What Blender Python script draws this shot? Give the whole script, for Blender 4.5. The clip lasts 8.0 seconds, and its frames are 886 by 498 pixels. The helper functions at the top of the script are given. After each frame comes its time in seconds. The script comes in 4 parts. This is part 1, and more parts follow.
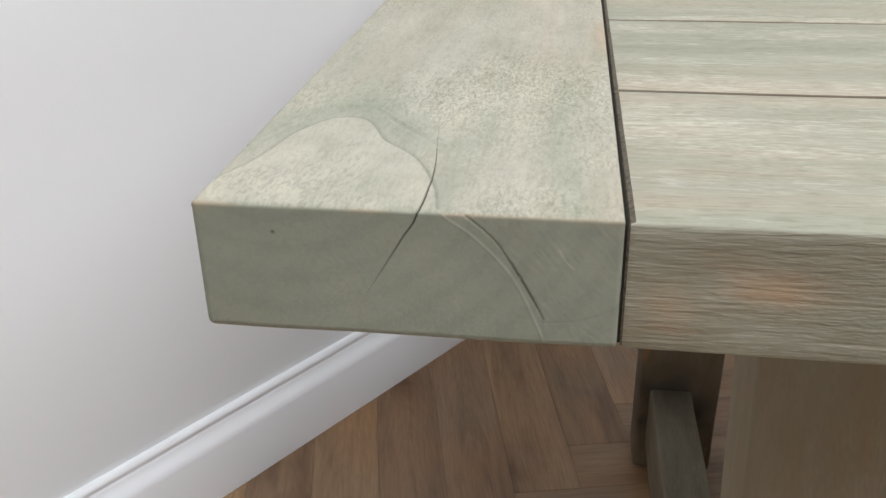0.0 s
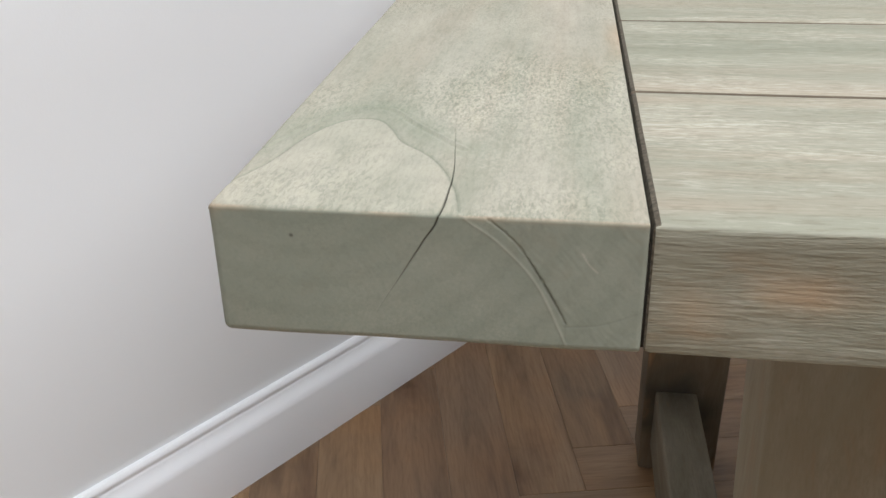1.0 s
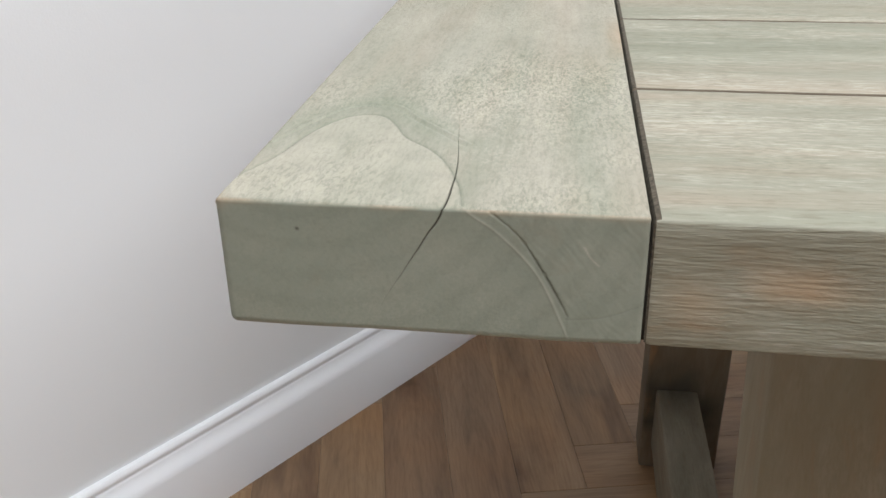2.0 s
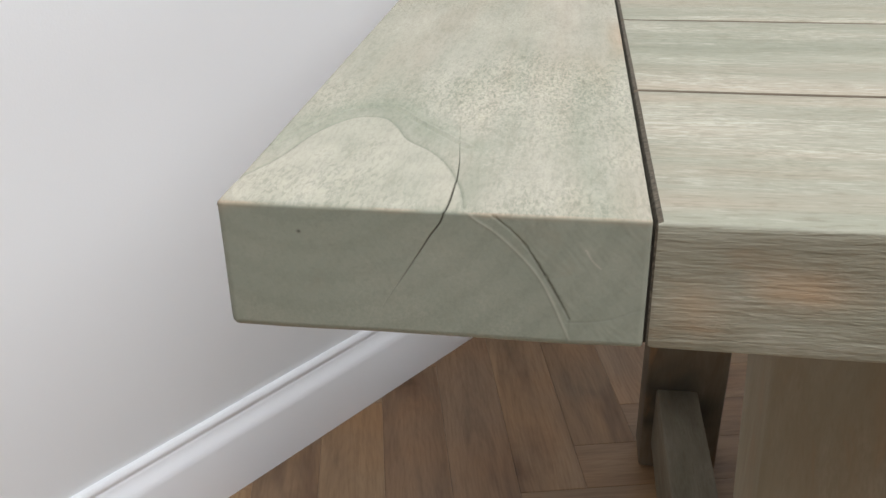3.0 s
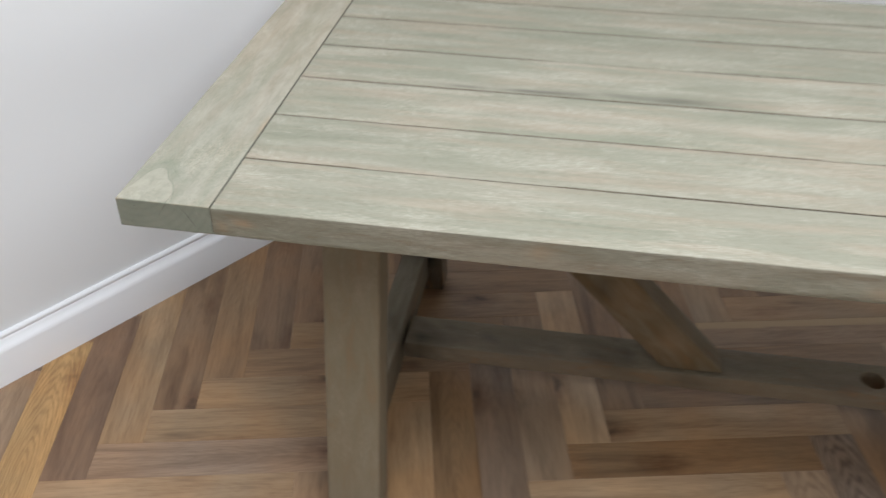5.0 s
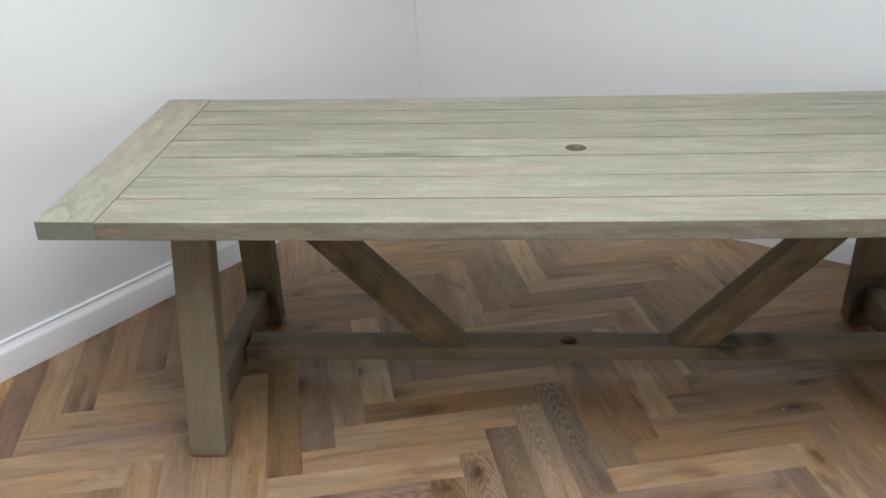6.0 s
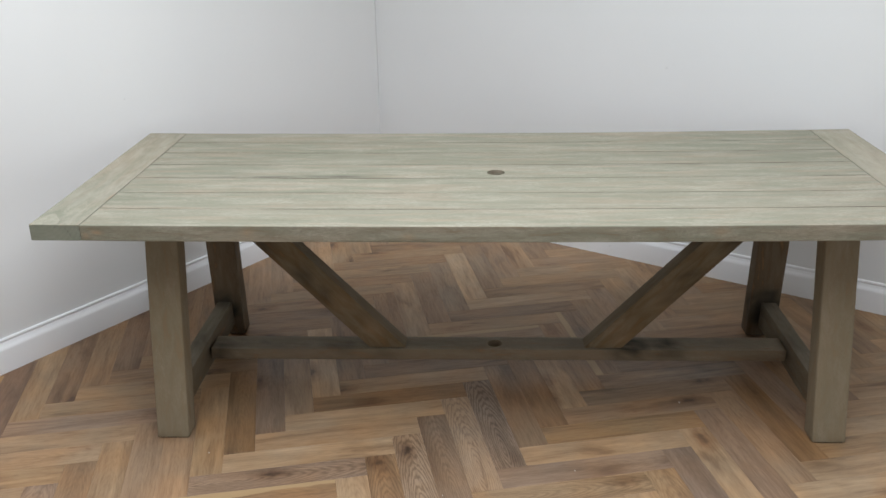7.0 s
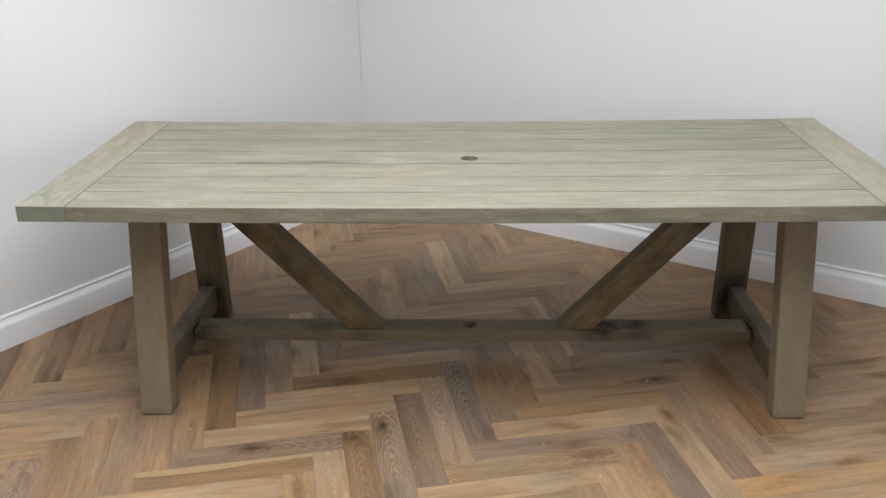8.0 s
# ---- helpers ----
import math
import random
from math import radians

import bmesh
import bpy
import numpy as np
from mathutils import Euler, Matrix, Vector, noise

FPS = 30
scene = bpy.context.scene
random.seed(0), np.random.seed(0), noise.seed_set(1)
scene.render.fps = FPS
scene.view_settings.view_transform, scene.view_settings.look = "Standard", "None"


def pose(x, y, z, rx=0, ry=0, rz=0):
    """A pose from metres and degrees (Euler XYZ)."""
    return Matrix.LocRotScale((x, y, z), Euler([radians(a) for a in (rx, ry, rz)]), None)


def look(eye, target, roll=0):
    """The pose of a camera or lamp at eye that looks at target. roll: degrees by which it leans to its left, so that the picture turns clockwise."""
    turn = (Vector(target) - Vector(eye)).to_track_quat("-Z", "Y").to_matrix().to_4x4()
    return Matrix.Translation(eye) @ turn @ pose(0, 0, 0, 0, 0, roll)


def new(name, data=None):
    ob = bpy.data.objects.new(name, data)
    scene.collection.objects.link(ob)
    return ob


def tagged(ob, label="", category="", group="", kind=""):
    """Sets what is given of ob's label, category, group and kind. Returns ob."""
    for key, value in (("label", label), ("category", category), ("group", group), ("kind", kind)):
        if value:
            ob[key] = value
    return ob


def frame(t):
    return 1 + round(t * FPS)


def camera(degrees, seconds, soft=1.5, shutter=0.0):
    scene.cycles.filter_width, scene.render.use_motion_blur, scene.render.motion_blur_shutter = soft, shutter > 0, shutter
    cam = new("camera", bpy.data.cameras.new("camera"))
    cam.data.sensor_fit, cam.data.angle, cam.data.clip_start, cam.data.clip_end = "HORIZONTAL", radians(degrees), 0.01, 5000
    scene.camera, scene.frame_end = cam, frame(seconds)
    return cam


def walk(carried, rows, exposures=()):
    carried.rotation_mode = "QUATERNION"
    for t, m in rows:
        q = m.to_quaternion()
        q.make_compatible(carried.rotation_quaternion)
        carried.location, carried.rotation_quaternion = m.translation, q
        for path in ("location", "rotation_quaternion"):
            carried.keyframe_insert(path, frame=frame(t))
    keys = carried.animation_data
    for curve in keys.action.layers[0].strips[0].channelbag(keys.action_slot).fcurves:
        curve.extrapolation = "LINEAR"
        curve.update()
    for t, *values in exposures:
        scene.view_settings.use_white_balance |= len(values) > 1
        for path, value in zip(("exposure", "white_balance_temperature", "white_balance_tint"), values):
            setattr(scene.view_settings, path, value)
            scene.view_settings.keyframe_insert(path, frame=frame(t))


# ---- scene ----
cam = camera(52.02, 8.0, shutter=0.25)
PATH = [
    (0, (0.1233, -0.2636, 0.8769), (-0.1211, 1.4242, 0.0393), -1.33),
    (0.5, (0.1204, -0.2598, 0.8767), (-0.1256, 1.4272, 0.0379), -1.30),
    (1, (0.1157, -0.2604, 0.8758), (-0.1276, 1.4288, 0.0407), -1.36),
    (1.5, (0.1159, -0.2655, 0.8755), (-0.1306, 1.4233, 0.0405), -1.29),
    (3, (0.1148, -0.2648, 0.8770), (-0.1301, 1.4228, 0.0393), -1.30),
    (3.5, (0.1167, -0.2660, 0.8745), (-0.1279, 1.4227, 0.0388), -1.28),
    (3.7, (0.1259, -0.2660, 0.8813), (-0.1482, 1.4125, 0.0342), -1.77),
    (3.8, (0.1288, -0.2638, 0.8837), (-0.1476, 1.4023, 0.0133), -1.55),
    (3.9, (0.1349, -0.2643, 0.8945), (-0.1517, 1.3707, -0.0298), -1.35),
    (4, (0.1427, -0.2716, 0.9226), (-0.1350, 1.3352, -0.0526), -0.76),
    (4.2, (0.1657, -0.3175, 1.0211), (-0.0743, 1.2232, -0.0645), -0.25),
    (4.5, (0.2663, -0.5120, 1.2424), (0.0338, 0.9318, 0.0295), -0.66),
    (4.8, (0.4912, -0.8113, 1.3941), (0.2400, 0.6606, 0.2191), -1.17),
    (5, (0.6557, -1.0193, 1.4675), (0.3989, 0.5029, 0.3598), -0.05),
    (5.2, (0.7718, -1.2152, 1.5249), (0.5819, 0.3914, 0.5285), 0.58),
    (6.3, (1.1738, -2.1060, 1.6098), (1.0766, -0.3798, 0.8218), -1.75),
    (6.5, (1.2306, -2.1971, 1.6152), (1.1277, -0.4533, 0.8676), -1.54),
    (7, (1.2718, -2.3472, 1.6254), (1.1922, -0.5849, 0.9197), -0.99),
    (7.5, (1.3123, -2.4284, 1.6161), (1.2433, -0.6664, 0.9087), -0.88),
    (8, (1.3340, -2.4548, 1.6152), (1.2701, -0.6935, 0.9054), -0.79),
]
walk(cam, [(t, look(eye, target, roll)) for t, eye, target, roll in PATH],
     [(0, 0.19, 6450, 10.5), (3.5, 0.19, 6450, 10.5), (4, 0.17, 6480, 10.5), (4.5, 0.17, 6520, 10.5), (5, 0.06, 6350, 9.5), (5.2, 0.06, 6330, 8.5), (6.5, -0.08, 6350, 8), (7.0, -0.05, 6400, 8.5), (7.4, -0.02, 6500, 9), (8, 0.01, 6500, 9)])

# ---- world, lights, exposure ----
world = bpy.data.worlds.new("sky")
scene.world = world
world.use_nodes = True
wnt = world.node_tree
sky = wnt.nodes.new("ShaderNodeTexSky")
sky.sky_type = "NISHITA"
sky.sun_disc = False
sky.sun_elevation, sky.sun_rotation = radians(40), radians(150)
wnt.nodes["Background"].inputs["Strength"].default_value = 0.08
wnt.links.new(sky.outputs["Color"], wnt.nodes["Background"].inputs["Color"])


def area_lamp(name, watts, sx, sy, m, colour=(1, 1, 1)):
    data = bpy.data.lights.new(name, "AREA")
    data.shape, data.size, data.size_y, data.energy, data.color = "RECTANGLE", sx, sy, watts, colour
    ob = new(name, data)
    ob.matrix_world = m
    return ob


# ---- room plan: the table's front left top corner is over the origin ----
LEFT_DIR = Vector((0.5441, 0.8390, 0))     # along the left wall, away from the camera
RIGHT_DIR = Vector((0.8456, -0.5338, 0))   # along the right wall, towards the camera
CORNER = Vector((0.7412, 2.3457, 0))       # where the faces of the skirting meet
SKIRT_T, SKIRT_H = 0.022, 0.1264
N_LEFT = Vector((0.8390, -0.5441, 0))      # out of the left wall, into the room
N_RIGHT = Vector((-0.5338, -0.8456, 0))
ROOM_A, ROOM_B, ROOM_H, WALL_T = 7.2, 6.6, 2.55, 0.14


def meet(p, d, q, e):
    """Where the line p + s*d meets q + t*e, in the plan."""
    den = d.x * e.y - d.y * e.x
    s = ((q.x - p.x) * e.y - (q.y - p.y) * e.x) / den
    return p + d * s


C0 = meet(CORNER - N_LEFT * SKIRT_T, LEFT_DIR, CORNER - N_RIGHT * SKIRT_T, RIGHT_DIR)
A0 = C0 - LEFT_DIR * ROOM_A
B0 = C0 + RIGHT_DIR * ROOM_B
D0 = A0 + B0 - C0
PLAN = [C0, B0, D0, A0]                     # clockwise from the far corner
SKY_X, SKY_Y = 1.22, -0.62                  # middle of the added, unseen rooflight

# added area lamps in invented openings, all out of view
area_lamp("added_skylight_lamp", 93, 2.85, 2.35, pose(SKY_X, SKY_Y, ROOM_H + 0.12), (0.97, 0.985, 1.0))
_w = (B0 + D0) / 2
area_lamp("added_window_lamp_1", 27, 2.0, 1.3, look(_w + Vector((0, 0, 1.45)), _w + Vector((0, 0, 1.45)) - RIGHT_DIR), (0.97, 0.985, 1.0))
_w = (A0 + D0) / 2
area_lamp("added_window_lamp_2", 17, 2.0, 1.3, look(_w + Vector((0, 0, 1.45)), _w + Vector((0, 0, 1.45)) + LEFT_DIR), (0.97, 0.985, 1.0))


# ---- materials ----
def material(name):
    m = bpy.data.materials.new(name)
    m.use_nodes = True
    nt = m.node_tree
    return m, nt, nt.nodes["Principled BSDF"]


def node(nt, kind, ins=None, **props):
    n = nt.nodes.new("ShaderNode" + kind)
    for key, value in props.items():
        setattr(n, key, value)
    for key, value in (ins or {}).items():
        if isinstance(value, bpy.types.NodeSocket):
            nt.links.new(value, n.inputs[key])
        else:
            n.inputs[key].default_value = value
    return n


def ramp(nt, fac, stops, interp="LINEAR"):
    n = nt.nodes.new("ShaderNodeValToRGB")
    cr = n.color_ramp
    cr.interpolation = interp
    while len(cr.elements) < len(stops):
        cr.elements.new(0.5)
    for e, (p, c) in zip(cr.elements, stops):
        e.position = p
        e.color = (*c, 1) if len(c) == 3 else c
    nt.links.new(fac, n.inputs["Fac"])
    return n.outputs["Color"]


def mixc(nt, fac, a, b, blend="MIX"):
    n = nt.nodes.new("ShaderNodeMix")
    n.data_type, n.blend_type = "RGBA", blend
    for i, v in ((0, fac), (6, a), (7, b)):
        if isinstance(v, bpy.types.NodeSocket):
            nt.links.new(v, n.inputs[i])
        else:
            n.inputs[i].default_value = v if i == 0 else (*v, 1)
    return n.outputs[2]


def math_node(nt, op, a, b=None):
    n = nt.nodes.new("ShaderNodeMath")
    n.operation = op
    for i, v in ((0, a), (1, b)):
        if v is None:
            continue
        if isinstance(v, bpy.types.NodeSocket):
            nt.links.new(v, n.inputs[i])
        else:
            n.inputs[i].default_value = v
    return n.outputs[0]


def grain_coords(nt, scale, spread=7.0, slope=0.0, wavy=0.0):
    """Object coordinates, moved by a random amount for each object and stretched by scale."""
    tc = node(nt, "TexCoord")
    info = node(nt, "ObjectInfo")
    shift = node(nt, "Combine" + "XYZ", {0: math_node(nt, "MULTIPLY", info.outputs["Random"], spread), 1: math_node(nt, "MULTIPLY", info.outputs["Random"], spread * 1.7), 2: math_node(nt, "MULTIPLY", info.outputs["Random"], spread * 0.6)})
    moved = node(nt, "VectorMath", {0: tc.outputs["Object"], 1: shift.outputs[0]}, operation="ADD")
    out = moved.outputs[0]
    if wavy:
        bend = node(nt, "TexNoise", {"Vector": out, "Scale": 9.0, "Detail": 2.0})
        off = node(nt, "VectorMath", {0: bend.outputs["Color"], 1: (0.5, 0.5, 0.5)}, operation="SUBTRACT")
        off = node(nt, "VectorMath", {0: off.outputs[0], "Scale": wavy}, operation="SCALE")
        out = node(nt, "VectorMath", {0: out, 1: off.outputs[0]}, operation="ADD").outputs[0]
    if slope:
        out = node(nt, "Mapping", {"Vector": out, "Rotation": (0, radians(slope), 0)}).outputs[0]
    mp = node(nt, "Mapping", {"Vector": out, "Scale": scale})
    return mp.outputs[0], info, out


def washed_wood(name, axis, brown=0.25, ridge=0.35, side_ridge=1.6, side_colour=(0.190, 0.130, 0.078), least=0.45, rusty=0.9, specks=(60, 520), lines=(36, 420), slope=0.0, bare=False):
    """Weathered hardwood under a thin grey-green wash, its grain along the axis. Wear and painted shade in a mesh show
    in their own colours.
    """
    m, nt, bsdf = material(name)
    turn = {"x": lambda a, b: (a, b, b), "y": lambda a, b: (b, a, b), "z": lambda a, b: (b, b, a)}[axis]
    co, info, moved = grain_coords(nt, turn(1.5, 15), slope=slope, wavy=0.006)
    co2 = node(nt, "Mapping", {"Vector": moved, "Scale": turn(*lines)}).outputs[0]
    co3 = node(nt, "Mapping", {"Vector": moved, "Scale": turn(*specks)}).outputs[0]
    broad = node(nt, "TexNoise", {"Vector": co, "Scale": 1.0, "Detail": 5.0, "Roughness": 0.6, "Distortion": 0.2})
    mid = node(nt, "TexNoise", {"Vector": co, "Scale": 4.5, "Detail": 5.0, "Roughness": 0.62, "Distortion": 0.15})
    ridges = node(nt, "TexNoise", {"Vector": co2, "Scale": 1.0, "Detail": 3.0, "Roughness": 0.55, "Distortion": 0.10})
    dash = node(nt, "TexNoise", {"Vector": co3, "Scale": 1.0, "Detail": 2.0, "Roughness": 0.6})
    blot = node(nt, "TexNoise", {"Vector": node(nt, "Mapping", {"Vector": moved, "Scale": turn(4.5, 24) if axis == "x" else turn(6, 13)}).outputs[0], "Scale": 1.0, "Detail": 5.0, "Roughness": 0.65, "Distortion": 0.2})
    hue = node(nt, "TexNoise", {"Vector": co, "Scale": 2.3, "Detail": 2.0})
    base = ramp(nt, broad.outputs["Fac"], [(0.28, (0.260, 0.268, 0.212)), (0.44, (0.294, 0.296, 0.237)), (0.56, (0.320, 0.312, 0.253)), (0.72, (0.373, 0.352, 0.292))])
    pink = ramp(nt, hue.outputs["Fac"], [(0.47, (0, 0, 0)), (0.66, (1, 1, 1))])
    base = mixc(nt, math_node(nt, "MULTIPLY", pink, 0.75 if axis == "x" else 0.42), base, (0.370, 0.318, 0.252))
    white = ramp(nt, blot.outputs["Fac"], [(0.47, (0, 0, 0)), (0.64, (1, 1, 1))])
    speck = ramp(nt, dash.outputs["Fac"], [(0.46, (0, 0, 0)), (0.60, (1, 1, 1))])
    wash = math_node(nt, "MULTIPLY", white, math_node(nt, "ADD", 0.28, math_node(nt, "MULTIPLY", speck, 0.30)))
    base = mixc(nt, wash, base, (0.452, 0.424, 0.358))
    streak = ramp(nt, mid.outputs["Fac"], [(0.34, (0.78, 0.79, 0.76)), (0.50, (1, 1, 1)), (0.70, (1.10, 1.09, 1.07))])
    col = mixc(nt, 0.28, base, streak, "MULTIPLY")
    grit = ramp(nt, dash.outputs["Fac"], [(0.34, (0.74, 0.77, 0.74)), (0.47, (1, 1, 1)), (0.64, (1.20, 1.18, 1.16))])
    worn = ramp(nt, node(nt, "TexNoise", {"Vector": moved, "Scale": 9.0, "Detail": 3.0, "Roughness": 0.6}).outputs["Fac"], [(0.42, (0.10, 0.10, 0.10)), (0.64, (0.75, 0.75, 0.75))])
    col = mixc(nt, worn, col, grit, "MULTIPLY")
    if axis == "x":
        chalk = node(nt, "TexNoise", {"Vector": node(nt, "Mapping", {"Vector": moved, "Scale": turn(85, 640)}).outputs[0], "Scale": 1.0, "Detail": 3.0, "Roughness": 0.6})
        dashes = math_node(nt, "MULTIPLY", ramp(nt, chalk.outputs["Fac"], [(0.55, (0, 0, 0)), (0.62, (1, 1, 1))]), ramp(nt, blot.outputs["Fac"], [(0.44, (0.10, 0.10, 0.10)), (0.64, (0.62, 0.62, 0.62))]))
        col = mixc(nt, dashes, col, (0.560, 0.545, 0.480))
        nicks = math_node(nt, "MULTIPLY", ramp(nt, chalk.outputs["Fac"], [(0.37, (1, 1, 1)), (0.43, (0, 0, 0))]), 0.34)
        col = mixc(nt, nicks, col, (0.190, 0.160, 0.115))
    # sides by normal: thinner wash, brown timber, plus darkening for the weaker light
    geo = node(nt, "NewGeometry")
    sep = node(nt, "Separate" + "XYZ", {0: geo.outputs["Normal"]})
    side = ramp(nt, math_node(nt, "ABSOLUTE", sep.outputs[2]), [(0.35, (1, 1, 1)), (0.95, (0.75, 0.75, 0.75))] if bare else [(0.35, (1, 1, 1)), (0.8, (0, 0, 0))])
    pore = ramp(nt, ridges.outputs["Fac"], [(0.32, (0.66, 0.65, 0.62)), (0.46, (1, 1, 1))])
    col = mixc(nt, math_node(nt, "ADD", 0.22, math_node(nt, "MULTIPLY", side, 0.16 if axis == "x" else 0.18)), col, pore, "MULTIPLY")
    if axis == "x":
        # pale highlights painted on the raised grain of the sides
        crest = ramp(nt, ridges.outputs["Fac"], [(0.56, (0, 0, 0)), (0.68, (1, 1, 1))])
        col = mixc(nt, math_node(nt, "MULTIPLY", math_node(nt, "MULTIPLY", crest, side), 0.15), col, (0.420, 0.405, 0.340))
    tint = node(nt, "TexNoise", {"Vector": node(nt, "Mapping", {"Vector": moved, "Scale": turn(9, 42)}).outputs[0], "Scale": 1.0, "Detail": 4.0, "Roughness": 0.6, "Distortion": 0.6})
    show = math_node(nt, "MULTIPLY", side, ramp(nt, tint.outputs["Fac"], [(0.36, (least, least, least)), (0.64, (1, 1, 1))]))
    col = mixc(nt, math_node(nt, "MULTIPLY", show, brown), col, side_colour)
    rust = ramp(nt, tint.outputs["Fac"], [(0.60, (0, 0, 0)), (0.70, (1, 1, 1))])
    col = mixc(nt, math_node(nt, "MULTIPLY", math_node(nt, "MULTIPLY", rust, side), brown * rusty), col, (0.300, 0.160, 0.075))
    for key, amount, colour in (("green", 0.6, (0.240, 0.268, 0.205)), ("pale", 0.42, (0.500, 0.468, 0.392)), ("warm", 0.78, (0.430, 0.280, 0.165)), ("grime", 0.8, (0.095, 0.088, 0.078)), ("dark", 0.95, (0.035, 0.030, 0.020))):
        at = node(nt, "Attribute", attribute_name=key)
        col = mixc(nt, math_node(nt, "MULTIPLY", at.outputs["Fac"], amount), col, colour)
    if axis == "y":
        # chalky blotches and a pitted, worm-like speckle on the top
        flat = math_node(nt, "SUBTRACT", 1.0, side)
        chalky = node(nt, "TexNoise", {"Vector": node(nt, "Mapping", {"Vector": moved, "Scale": turn(9, 34)}).outputs[0], "Scale": 1.0, "Detail": 5.0, "Roughness": 0.65})
        col = mixc(nt, math_node(nt, "MULTIPLY", math_node(nt, "MULTIPLY", ramp(nt, chalky.outputs["Fac"], [(0.46, (0, 0, 0)), (0.68, (1, 1, 1))]), flat), 0.38), col, (0.500, 0.462, 0.400))
        pits = ramp(nt, node(nt, "TexNoise", {"Vector": node(nt, "Mapping", {"Vector": moved, "Scale": turn(190, 640)}).outputs[0], "Scale": 1.0, "Detail": 2.0, "Roughness": 0.6, "Distortion": 0.8}).outputs["Fac"], [(0.36, (0.74, 0.77, 0.74)), (0.48, (1, 1, 1)), (0.60, (1.14, 1.12, 1.10))])
        col = mixc(nt, math_node(nt, "MULTIPLY", flat, math_node(nt, "ADD", 0.22, worn)), col, pits, "MULTIPLY")
        # growth rings on the end grain
        rc = node(nt, "Mapping", {"Vector": node(nt, "TexCoord").outputs["Object"], "Location": (-0.030, 0, -0.800)}).outputs[0]
        rw = node(nt, "TexWave", {"Vector": rc, "Scale": 28.0, "Distortion": 2.5, "Detail": 2.0, "Detail Scale": 12.0}, wave_type="RINGS", rings_direction="Y")
        col = mixc(nt, math_node(nt, "MULTIPLY", side, 0.16), col, ramp(nt, rw.outputs["Fac"], [(0.1, (0.72, 0.72, 0.70)), (0.5, (1.05, 1.05, 1.05))]), "MULTIPLY")
    lift = ramp(nt, info.outputs["Random"], [(0.0, (0.81, 0.81, 0.775)), (0.5, (0.855, 0.85, 0.82)), (1.0, (0.91, 0.90, 0.87))] if axis == "x" else [(0.0, (0.87, 0.87, 0.855)), (1.0, (0.95, 0.945, 0.93))])
    col = mixc(nt, 1.0, col, lift, "MULTIPLY")
    nt.links.new(col, bsdf.inputs["Base Color"])
    nt.links.new(ramp(nt, mid.outputs["Fac"], [(0.3, (0.86, 0.86, 0.86)), (0.7, (0.70, 0.70, 0.70))]), bsdf.inputs["Roughness"])
    bsdf.inputs["Specular IOR Level"].default_value = 0.3
    h = math_node(nt, "ADD", math_node(nt, "MULTIPLY", ridges.outputs["Fac"], 1.0), math_node(nt, "MULTIPLY", mid.outputs["Fac"], 0.8))
    h = math_node(nt, "ADD", h, math_node(nt, "MULTIPLY", math_node(nt, "MULTIPLY", dash.outputs["Fac"], worn), 1.6))
    bump = node(nt, "Bump", {"Height": h, "Strength": math_node(nt, "ADD", ridge * 0.6, math_node(nt, "MULTIPLY", side, ridge * (side_ridge - 0.6))), "Distance": 0.0016})
    nt.links.new(bump.outputs[0], bsdf.inputs["Normal"])
    return m


def wall_paint(name, colour, rough=0.85, grain=0.25):
    m, nt, bsdf = material(name)
    tc = node(nt, "TexCoord")
    cloud = node(nt, "TexNoise", {"Vector": tc.outputs["Object"], "Scale": 1.3, "Detail": 3.0})
    stipple = node(nt, "TexNoise", {"Vector": tc.outputs["Object"], "Scale": 420.0, "Detail": 2.0})
    c2 = tuple(v * 0.965 for v in colour)
    nt.links.new(ramp(nt, cloud.outputs["Fac"], [(0.3, c2), (0.7, colour)]), bsdf.inputs["Base Color"])
    bsdf.inputs["Roughness"].default_value = rough
    bump = node(nt, "Bump", {"Height": stipple.outputs["Fac"], "Strength": grain, "Distance": 0.0004})
    nt.links.new(bump.outputs[0], bsdf.inputs["Normal"])
    return m


